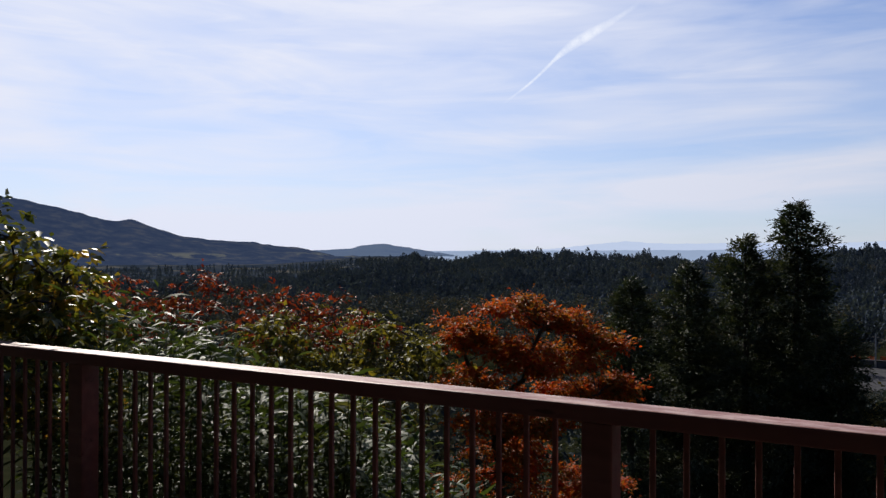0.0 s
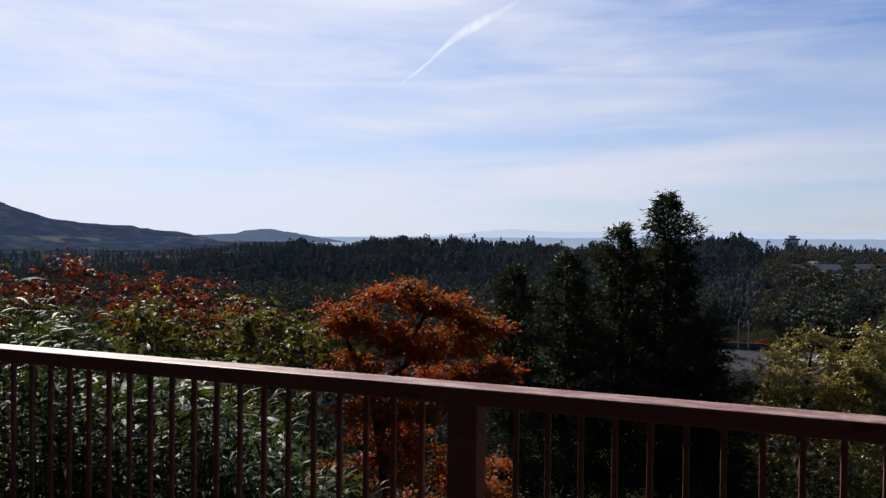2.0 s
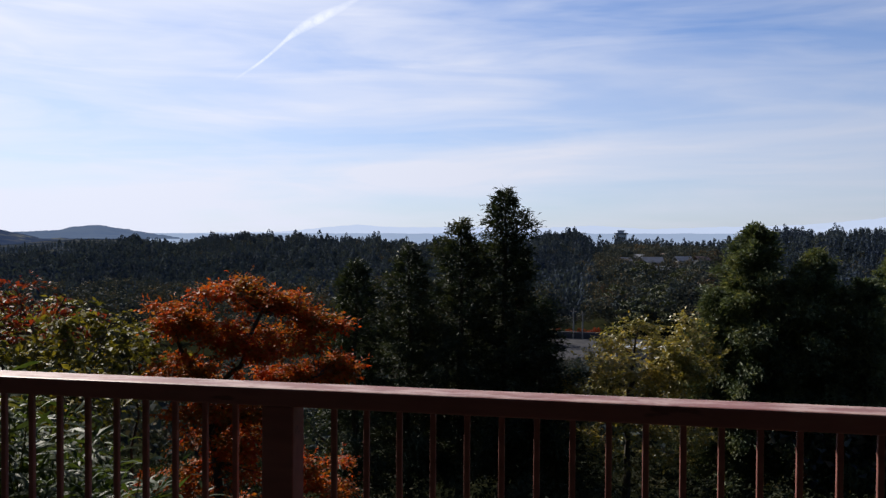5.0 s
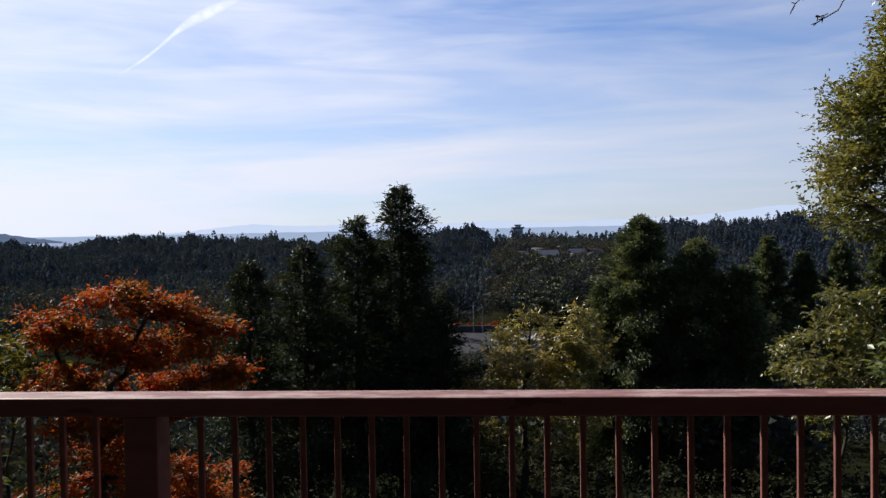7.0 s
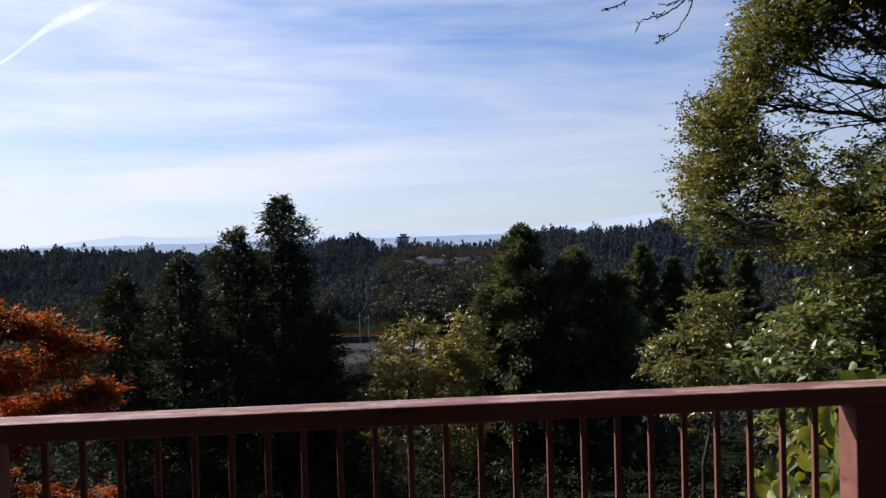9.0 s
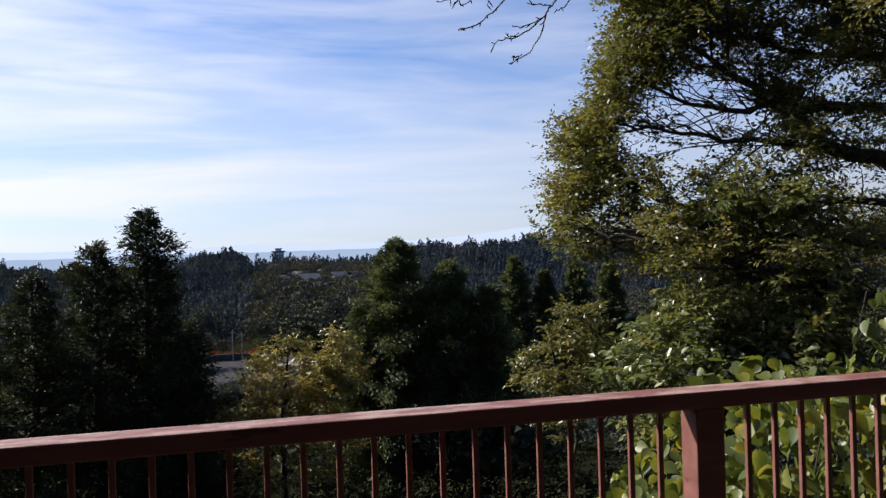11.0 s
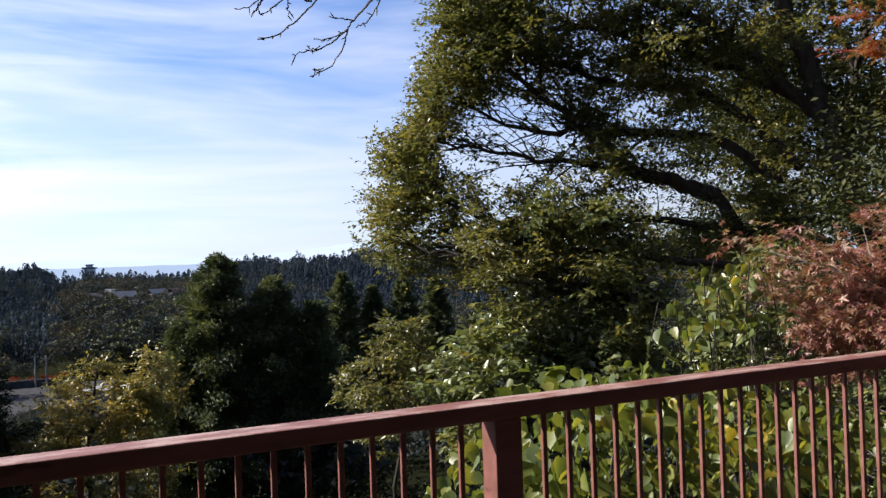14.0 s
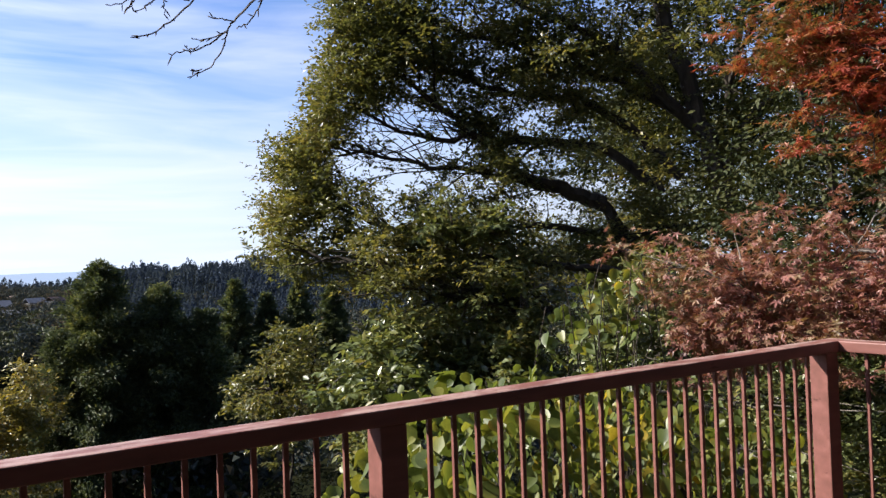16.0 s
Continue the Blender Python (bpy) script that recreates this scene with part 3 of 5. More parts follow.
# ---- contrail ----
def contrail():
    m, n, l, out = mat("contrail_glow")
    # emission stands in for daylight scattered by the trail
    e = n.new("ShaderNodeEmission")
    e.inputs["Color"].default_value, e.inputs["Strength"].default_value = (0.95, 0.97, 1.0, 1), 1.0
    tr = n.new("ShaderNodeBsdfTransparent")
    uv = n.new("ShaderNodeUVMap")
    us = n.new("ShaderNodeSeparateXYZ")
    l.new(uv.outputs[0], us.inputs[0])

    def op(kind, a, b):
        q = n.new("ShaderNodeMath")
        q.operation, q.use_clamp = kind, True
        for k, v in enumerate((a, b)):
            if isinstance(v, (int, float)):
                q.inputs[k].default_value = v
            else:
                l.new(v, q.inputs[k])
        return q.outputs[0]

    edge = op("MULTIPLY", op("MULTIPLY", us.outputs["Y"], op("SUBTRACT", 1.0, us.outputs["Y"])), 4.0)
    cloud = ramp(n, l, noise_of(n, l, 0.016, 8, "Object", (1, 1, 1), 0.7), ((0.38, (0, 0, 0)), (0.62, (1, 1, 1))))
    ends = op("MULTIPLY", op("MULTIPLY", us.outputs["X"], 6.0), op("MULTIPLY", op("SUBTRACT", 1.0, us.outputs["X"]), 3.0))
    a = op("MULTIPLY", op("MULTIPLY", edge, ends), op("ADD", op("MULTIPLY", cloud, 0.5), 0.35))
    ms = n.new("ShaderNodeMixShader")
    l.new(op("MULTIPLY", a, 0.7), ms.inputs[0])
    l.new(tr.outputs[0], ms.inputs[1])
    l.new(e.outputs[0], ms.inputs[2])
    l.new(ms.outputs[0], out.inputs["Surface"])
    verts, faces, k = [], [], 40
    for i in range(k):
        u = i / (k - 1)
        az = radians(-25.6 + 9.6 * u + 0.32 * math.sin(u * 8 + 0.4))
        el = 10.5 + 6.6 * u ** 0.9
        half = 0.09 + 0.12 * u + 0.26 * max(0.0, math.sin(math.pi * min(1, max(0, u - 0.38) / 0.5))) ** 1.5
        for side in (-1, 1):
            a2, e2 = az - radians(side * half * 0.75), radians(el + side * half * 0.66)
            verts.append((O[0] + 4400 * math.sin(a2) * math.cos(e2), O[1] + 4400 * math.cos(a2) * math.cos(e2), EYE_Z + 4400 * math.sin(e2)))
        if i:
            faces.append((2 * i - 2, 2 * i, 2 * i + 1, 2 * i - 1))
    me = mesh_of("contrail", verts, faces, m)
    layer = me.uv_layers.new(name="UVMap")
    for lp in me.loops:
        layer.data[lp.index].uv = (lp.vertex_index // 2 / (k - 1), lp.vertex_index % 2)
    ob = tagged(new("backdrop_contrail", me), "white spreading aircraft contrail", "contrail", kind="structure")
    ob.visible_shadow = False


contrail()


# ---- houses in the valley ----
ROOF = plain("slate_roof", (0.09, 0.10, 0.12), (0.17, 0.18, 0.21), 0.7, 0.5)
ROOF_RED = plain("rust_roof", (0.13, 0.075, 0.06), (0.18, 0.11, 0.09), 0.7, 0.6)
WALL = plain("pale_plaster", (0.16, 0.16, 0.16), (0.26, 0.26, 0.25), 0.5, 0.8)
WALL_WHITE = plain("white_render", (0.5, 0.5, 0.5), (0.62, 0.62, 0.62), 0.3, 0.8)
GLASS = plain("dark_window", (0.02, 0.025, 0.03), (0.05, 0.055, 0.06), 0.5, 0.15)
ASPHALT = plain("asphalt", (0.045, 0.045, 0.05), (0.085, 0.085, 0.09), 0.6, 1.0)


def house(x, y, z, w, d, h, turn, roof, label, rise=0.35):
    """A small gabled house: walls, pitched roof with eaves, windows and door."""
    t = thing("house", (x, y, z), label, "house", "houses in the valley")
    t.rotation_euler.z = radians(turn)
    part("wall", box(-w / 2, w / 2, -d / 2, d / 2, -3, h, 0.02), WALL, t)
    top = h + d * rise
    e = 0.5
    v = []
    for sx in (-w / 2 - e, w / 2 + e):
        for py, pz in ((-d / 2 - e, h - 0.1), (0, top), (d / 2 + e, h - 0.1), (d / 2 + e, h + 0.1), (0, top + 0.25), (-d / 2 - e, h + 0.1)):
            v.append((sx, py, pz))
    f = [(5, 4, 3, 2, 1, 0), (6, 7, 8, 9, 10, 11)] + [(i, (i + 1) % 6, 6 + (i + 1) % 6, 6 + i) for i in range(6)]
    child("roof", mesh_of("roof", v, f, roof), t)
    for k in range(3):
        xx = -w * 0.3 + k * w * 0.3
        part("window", box(xx - w * 0.09, xx + w * 0.09, -d / 2 - 0.06, -d / 2 + 0.02, h * 0.4, h * 0.8, 0.01), GLASS, t)
    return t


for az_, r_, w_, d_, h_, tn_, rf_, lb_ in ((2.3, 462, 7, 6, 2.6, 30, ROOF, "pale house with a slate-grey roof among trees"), (3.4, 505, 7, 6, 2.6, -25, ROOF, "pale house with a slate-grey roof among trees"),
                                           (4.2, 452, 11, 8, 3.2, 15, ROOF, "wide house with a dark grey roof among trees"), (5.2, 520, 8, 6, 2.8, -40, ROOF_RED, "house with a rust-brown roof among trees"),
                                           (6.3, 470, 9, 7, 2.6, 22, ROOF, "long house with a grey roof among trees"), (5.0, 412, 7, 6, 2.6, -12, ROOF, "small house with a slate-grey roof among trees"), (7.5, 480, 8, 6, 2.8, 35, ROOF_RED, "house with a rust-brown roof among trees")):
    x_, y_, z_ = polar(az_, r_)
    house(x_, y_, z_ + 1.6, w_, d_, h_, tn_, rf_, lb_)

tw = thing("tower_building", (37.0, 980, -12), "pale tower building with a flared roof above the woods", "building")
part("wall", box(-6.4, 6.4, -5, 5, -4, 15.5, 0.1), WALL_WHITE, tw)
part("roof", box(-8.2, 8.2, -6.5, 6.5, 15.5, 17.2, 0.5), ROOF, tw)
part("turret", box(-3.6, 3.6, -3, 3, 17.2, 19.2, 0.2), WALL_WHITE, tw)
part("upper_roof", box(-4.4, 4.4, -3.8, 3.8, 19.2, 20.4, 0.4), ROOF, tw)
for k in range(4):
    part("window", box(-4.6 + 2.5 * k, -3.0 + 2.5 * k, -5.1, -4.9, 9.0, 12.5, 0.02), GLASS, tw)

lot = box(-14, 19, 190, 240, -30.5, -29.3, 0.05)
me = bpy.data.meshes.new("pavement")
lot.to_mesh(me), lot.free()
me.materials.append(ASPHALT)
tagged(new("pavement", me), "grey asphalt car park in the valley", "car park", kind="structure")
hut = thing("hut", (12.5, 207, -29.3), "low shed with a pale metal roof beside the car park", "shed")
part("wall", box(-5, 5, -4, 4, 0, 2.0, 0.02), WALL, hut)
part("roof", box(-5.6, 5.6, -4.6, 4.6, 2.0, 2.35, 0.05), plain("metal_roof", (0.20, 0.21, 0.23), (0.28, 0.29, 0.31), 1.0, 0.6), hut)
for px_, ph_ in ((-3.9, 9.0), (-1.2, 8.2)):
    pole = thing("utility_pole", (px_, 237.6, -29.3), "slim concrete utility pole beside the car park", "pole", "poles by the car park")
    v, f = tube([(0, 0, 0), (0, 0, ph_ * 0.5), (0, 0, ph_)], (0.24, 0.2, 0.16), 8)
    child("shaft", mesh_of("shaft", v, f, WALL), pole)
    part("crossarm", box(-0.9, 0.9, -0.08, 0.08, ph_ - 0.9, ph_ - 0.7, 0.02), BARK_PALE, pole)
part("retaining_wall", box(-13, 7, 238.4, 239.4, -29.3, -27.4, 0.05), ASPHALT, tagged(new("retaining_wall_base"), "low grey concrete wall along the car park", "wall"))


# ---- near and middle trees ----
def leaves_in(clumps, radius, per, template, size, flat=0.5, droop=0.3, shoot=7):
    """Leaves set along short shoots that grow out of clump centres."""
    ns = max(1, round(per / shoot))
    c = np.repeat(np.asarray(clumps, float), ns, axis=0)
    n = len(c)
    rad = np.repeat(np.broadcast_to(radius, (len(clumps),)), ns)[:, None]
    off = randdir(n) * RNG.random((n, 1)) ** 0.45
    off[:, 2] *= flat
    grow = unit(off * 1.1 + RNG.normal(size=(n, 3)) * (0.45, 0.45, 0.45 * flat) + np.array((0, 0, 0.18 - 0.4 * droop)))
    length = rad * (0.6 + 0.7 * RNG.random((n, 1)))
    start = c + off * rad * 0.72 - grow * length * 0.35
    s_ = np.tile((np.arange(shoot) + 0.6) / shoot, n)[:, None] + RNG.normal(size=(n * shoot, 1)) * 0.04
    g = np.repeat(grow, shoot, axis=0)
    side = unit(np.cross(g, randdir(n * shoot) * 0.5 + np.array((0, 0, 1.0)))) * np.tile(np.where(np.arange(shoot) % 2, 1.0, -1.0), n)[:, None]
    p = np.repeat(start, shoot, axis=0) + g * np.repeat(length, shoot, axis=0) * s_
    ahead = unit(g * 0.7 + side * (1.15 - 0.8 * s_) + RNG.normal(size=g.shape) * 0.3)
    ahead[:, 2] -= droop * 0.8
    upv = np.tile((0.0, 0, 1), (len(p), 1)) + RNG.normal(size=p.shape) * 0.45
    return stamp(template, p, ahead, upv, size * (0.6 + 0.7 * RNG.random(len(p))))


def conifer(base, height, width, label, dense=1.0, name="cedar_tree", lean=(0, 0), bare=0.12, kink=1.0, leaf=None):
    """A cedar: straight trunk, many upswept boughs, ragged sprays on them."""
    t = thing(name, base, label, "tree", "cedars below the terrace")
    top = np.array((lean[0], lean[1], height))
    line = bent((0, 0, 0), top, 9, 0, 0.012)
    rad = np.linspace(height * 0.018 + 0.03, 0.015, 9)
    v, f = tube(line, rad, 8)
    child("trunk", mesh_of("trunk", v, f, BARK), t)
    pl, ah, boughs = [], [], []
    nb = int(150 * dense * height / 9)
    for k in range(nb):
        h = bare + (1 - bare) * ((k + RNG.random()) / nb)
        a = k * 2.4 + RNG.normal() * 0.3
        reach = width * min(1.0, 1.22 * (1 - h) ** 0.62) * (0.35 + 0.85 * RNG.random()) + 0.06
        root = top * h
        d = np.array((math.cos(a), math.sin(a), 0.05 + 0.5 * h - 0.25 * (1 - h)))
        tip = root + d * reach
        if reach > 0.5 and k % 2 == 0:
            boughs.append(tube(bent(root, tip, 4, -0.04 * reach, 0.04), (0.018, 0.014, 0.009, 0.004), 4))
        m = int(40 + 210 * reach * dense)
        s_ = RNG.random(m) ** 0.6
        p = root + (tip - root) * s_[:, None]
        p = p + RNG.normal(size=(m, 3)) * np.array((0.15, 0.15, 0.13)) * (0.35 + reach * 0.4)
        pl.append(p)
        ah.append(unit(np.tile(d, (m, 1)) + RNG.normal(size=(m, 3)) * 0.55 + np.array((0, 0, -0.25))))
    p, a = np.concatenate(pl), np.concatenate(ah)
    v, f = stamp(SPRAY, p, a, randdir(len(p)) + np.array((0, 0, 0.8)), 0.125 * kink * (0.5 + 1.0 * RNG.random(len(p))))
    child("crown", mesh_np("crown", v, f, leaf or LEAF_CEDAR), t)
    if boughs:
        v, f = join_tubes(boughs)
        tagged(child("bough_work", mesh_of("bough_work", v, f, BARK), t), kind="stuff")
    return t


def cedar_at(x, y, top, width, label, **kw):
    z = gz(x, y) - 0.2
    return conifer((x, y, z), top - z, width, label, **kw)


CED = "tall dark green cedar with ragged drooping sprays"
cedar_at(-1.35, 19.3, 2.78, 1.95, "tall dark cedar with a thin open top", dense=1.15)
cedar_at(-2.45, 18.6, 1.95, 1.75, CED)
cedar_at(-3.8, 18.2, 1.25, 1.45, CED)
cedar_at(-5.1, 17.6, 0.85, 1.3, "slender dark cedar with a bare lower trunk")
cedar_at(-0.3, 18.2, -0.35, 1.6, "dense dark cedar standing under taller ones")
cedar_at(5.95, 23.4, 1.9, 2.2, "broad dark green cypress with a pointed top", dense=1.5, kink=1.1, leaf=LEAF_CYPRESS)
cedar_at(7.6, 23.0, 1.15, 1.9, "broad dark green cypress with a rounded top", dense=1.3, kink=1.1, leaf=LEAF_CYPRESS)
cedar_at(8.9, 22.6, 0.3, 1.8, "broad dark green cypress with a rounded top", dense=1.3, kink=1.1, leaf=LEAF_CYPRESS)
cedar_at(4.75, 23.2, -0.1, 1.2, "bushy dark green young cypress", dense=1.2, leaf=LEAF_CYPRESS)
for x_, y_, top_, w_ in ((23.9, 63.8, 0.6, 2.6), (26.3, 62.9, -0.6, 2.2), (28.9, 61.8, 0.2, 2.4), (19.0, 66.0, -0.8, 2.2), (32.5, 62.5, 0.1, 2.4)):
    cedar_at(x_, y_, top_, w_, "green pointed cedar on the far slope", dense=0.75, kink=2.4, leaf=LEAF_CYPRESS)


def blob(n, centre, radii):
    """Points filling an ellipsoid."""
    return np.array(centre) + randdir(n) * np.array(radii) * RNG.random((n, 1)) ** 0.4


def broadleaf(name, base, limbs, clumps, radius, per, template, size, material, label, category="tree", flat=0.5, bark=None, droop=0.3, group="", twig=0.010, every=80):
    """A tree or shrub of limbs given as (from, to, thickness) and leaf clumps, all relative to its base."""
    t = thing(name, base, label, category, group)
    bark = bark or BARK
    joints = []
    for k, (a, b, r) in enumerate(limbs):
        span = np.linalg.norm(np.subtract(b, a))
        line = bent(a, b, 8, 0.05 * span if k else 0, 0.035)
        v, f = tube(line, np.linspace(r, r * 0.38, 8), 7)
        child("limb" if k else "trunk", mesh_of("limb" if k else "trunk", v, f, bark), t)
        joints += list(line[2:] if k else line[-2:])
    joints = np.array(joints)
    twigs = []
    for c in np.asarray(clumps)[:: max(1, len(clumps) // every)]:
        e = joints[np.argmin(((joints - c) ** 2).sum(1))]
        twigs.append(tube(bent(e, c, 5, 0.03, 0.06), np.linspace(twig, twig * 0.25, 5), 4))
    v, f = join_tubes(twigs)
    tagged(child("twig_work", mesh_of("twig_work", v, f, bark), t), kind="stuff")
    v, f = leaves_in(clumps, radius, int(per * 1.45), template, size, flat, droop)
    child("crown", mesh_np("crown", v, f, material), t)
    return t


def shell(n, centre, radii, low=-0.4, inner=0.55):
    """Clump centres through the outer part of an uneven crown."""
    d = randdir(3 * n)
    d = d[d[:, 2] > low][:n]
    lump = 1 + 0.18 * np.sin(d[:, 0] * 5 + 1) * np.cos(d[:, 1] * 4) + 0.12 * np.sin(d[:, 2] * 9)
    return np.array(centre) + d * np.array(radii) * (lump * (inner + (1 - inner) * RNG.random(len(d)) ** 0.5))[:, None]


# the orange cherry below the terrace
bx, by = -4.0, 8.0
bz = gz(bx, by) - 0.1
up = lambda z: z - bz  # noqa: E731
tiers = ((0.0, 0.96, 0.62, 0.16), (0.6, 0.74, 0.75, 0.17), (-0.82, 0.60, 0.5, 0.16), (1.2, 0.44, 0.6, 0.15), (-0.3, 0.40, 0.85, 0.2), (0.5, 0.16, 1.05, 0.2), (1.45, -0.18, 0.6, 0.17),
         (1.0, -0.36, 0.95, 0.18), (-0.5, -0.2, 0.8, 0.24), (0.0, -0.62, 1.4, 0.28), (0.1, -1.3, 1.1, 0.4), (1.0, -1.8, 1.0, 0.4), (-0.8, -1.9, 0.9, 0.4), (0.2, -2.4, 1.1, 0.4))
cl = np.concatenate([blob(int(9 + 20 * w_ * w_), (0.9 * u_ - 0.05, 0.44 * u_ + 0.07, up(z_ - 0.14)), (0.8 * w_, 0.65 * w_, h_)) for u_, z_, w_, h_ in tiers])
broadleaf("cherry_tree", (bx, by, bz), [((0, 0, 0), (-0.3, 0, up(-1.3)), 0.11), ((-0.3, 0, up(-1.3)), (-0.75, -0.2, up(0.2)), 0.06), ((-0.3, 0, up(-1.3)), (0.4, 0.1, up(0.5)), 0.06), ((-0.3, 0, up(-1.3)), (1.2, 0.2, up(-0.4)), 0.05), ((-0.3, 0, up(-1.3)), (0.2, -0.5, up(-0.6)), 0.04)],
          cl, 0.23, 84, OVAL, 0.072, LEAF_ORANGE, "autumn cherry tree with orange-red layered foliage", flat=0.45)

# the yellowing tree behind it
bx, by = 1.9, 18.8
bz = gz(bx, by) - 0.1
cl = np.concatenate([shell(90, (0.3, 0, up(-1.9)), (1.35, 1.2, 1.3), -0.7), shell(50, (1.5, 0.1, up(-1.6)), (0.8, 0.9, 0.95), -0.9), shell(35, (-0.9, -0.2, up(-2.6)), (0.8, 0.8, 0.8), -0.9)])
broadleaf("maple_tree", (bx, by, bz), [((0, 0, 0), (0.1, 0, up(-2.4)), 0.12), ((0.1, 0, up(-2.4)), (0.3, 0, up(-0.9)), 0.05), ((0.1, 0, up(-2.4)), (1.5, 0, up(-1.1)), 0.05), ((0.1, 0, up(-2.4)), (-0.9, 0, up(-2.0)), 0.04)],
          np.concatenate([cl, shell(60, (0.3, -0.3, up(-3.6)), (1.9, 1.0, 0.9), -0.9)]), 0.32, 62, OVAL, 0.105, LEAF_YOLIVE, "broadleaf tree turning yellow-green above a car park", flat=0.6)

# the large evergreen oak at the terrace's end: limbs as thickness and (bearing, elevation, distance) of their bends
OAK_LIMBS = (
    (0.15, ((50.0, -4.6, 12.6), (48.0, 0.5, 12.6), (46.1, 3.7, 12.4))),
    (0.13, ((46.1, 3.7, 12.4), (43.6, 4.8, 12.2), (40.7, 5.9, 12.0), (37.3, 9.0, 11.9), (34.0, 11.6, 11.9), (30.3, 14.7, 11.8))),
    (0.09, ((50.0, 4.2, 12.8), (46.5, 7.4, 12.5), (41.2, 8.4, 12.2), (36.5, 8.7, 12.0), (32.0, 9.5, 11.9), (26.7, 12.5, 11.8))),
    (0.09, ((51.4, 5.3, 13.0), (48.1, 8.8, 12.7), (44.0, 11.2, 12.4), (38.9, 12.0, 12.2), (34.0, 14.3, 12.0), (28.3, 15.9, 11.8))),
    (0.08, ((52.5, 8.9, 13.2), (47.4, 12.0, 12.8), (42.0, 14.2, 12.4), (36.5, 16.3, 12.1), (30.8, 17.9, 11.9))),
    (0.06, ((43.8, 4.6, 12.3), (38.9, 6.1, 12.0), (34.0, 6.9, 11.8), (29.5, 7.9, 11.8), (24.6, 7.8, 11.8))),
    (0.10, ((48.0, -5.5, 10.9), (45.1, -4.9, 10.7), (42.2, -3.7, 10.5), (37.3, -2.5, 10.3), (32.8, -1.0, 10.3), (29.3, 0.2, 10.4), (24.2, 1.3, 10.6))),
    (0.06, ((42.2, -3.7, 10.5), (38.5, -3.2, 10.2), (34.0, -2.1, 10.1), (30.3, -1.8, 10.1))),
    (0.06, ((46.1, 1.7, 12.4), (41.3, 2.3, 12.0), (36.1, 1.7, 11.7), (30.8, 2.5, 11.6), (25.9, 4.9, 11.7), (22.6, 5.4, 11.8))),
    (0.06, ((47.0, -1.1, 11.2), (42.0, -0.3, 10.8), (37.3, 0.3, 10.5), (33.2, 0.6, 10.3))),
    (0.20, ((55.9, -4.6, 13.0), (54.7, 1.3, 13.0), (53.8, 5.8, 13.0), (52.1, 10.8, 13.0), (50.0, 17.9, 13.0))),
    (0.10, ((54.0, 5.1, 13.0), (56.5, 9.2, 12.8), (59.1, 12.0, 12.6))),
    (0.09, ((53.2, 7.8, 13.0), (50.3, 11.0, 12.6), (46.6, 14.7, 12.3), (42.0, 17.0, 12.1), (36.9, 19.9, 12.0))),
    (0.08, ((50.0, 17.9, 13.0), (44.0, 20.7, 12.6), (37.3, 22.4, 12.2), (29.1, 22.1, 12.0))),
    (0.07, ((54.7, 1.3, 13.0), (51.4, 1.9, 12.5), (47.8, 1.3, 12.2))),
)


def spline(pts, n):
    """A smooth line through a limb's bends."""
    p = np.array(pts, float)
    p = np.concatenate([[2 * p[0] - p[1]], p, [2 * p[-1] - p[-2]]])
    out = []
    for i in range(1, len(p) - 2):
        t = np.linspace(0, 1, n, endpoint=False)[:, None]
        a, b, c, d = p[i - 1:i + 3]
        out.append(0.5 * (2 * b + (c - a) * t + (2 * a - 5 * b + 4 * c - d) * t ** 2 + (3 * b - a - 3 * c + d) * t ** 3))
    return np.concatenate(out + [p[-2:-1]])


def sky_point(az, el, d):
    return np.array((O[0] + d * math.sin(radians(az)), O[1] + d * math.cos(radians(az)), EYE_Z + d * math.tan(radians(el))))


RIM_EL = (-1.2, 0.3, 2.5, 5.0, 8.5, 10.5, 13.5, 17.5, 22.0)         # the crown's outer edge
RIM_AZ = (23.8, 21.9, 21.4, 21.7, 22.7, 24.7, 25.7, 26.4, 27.8)


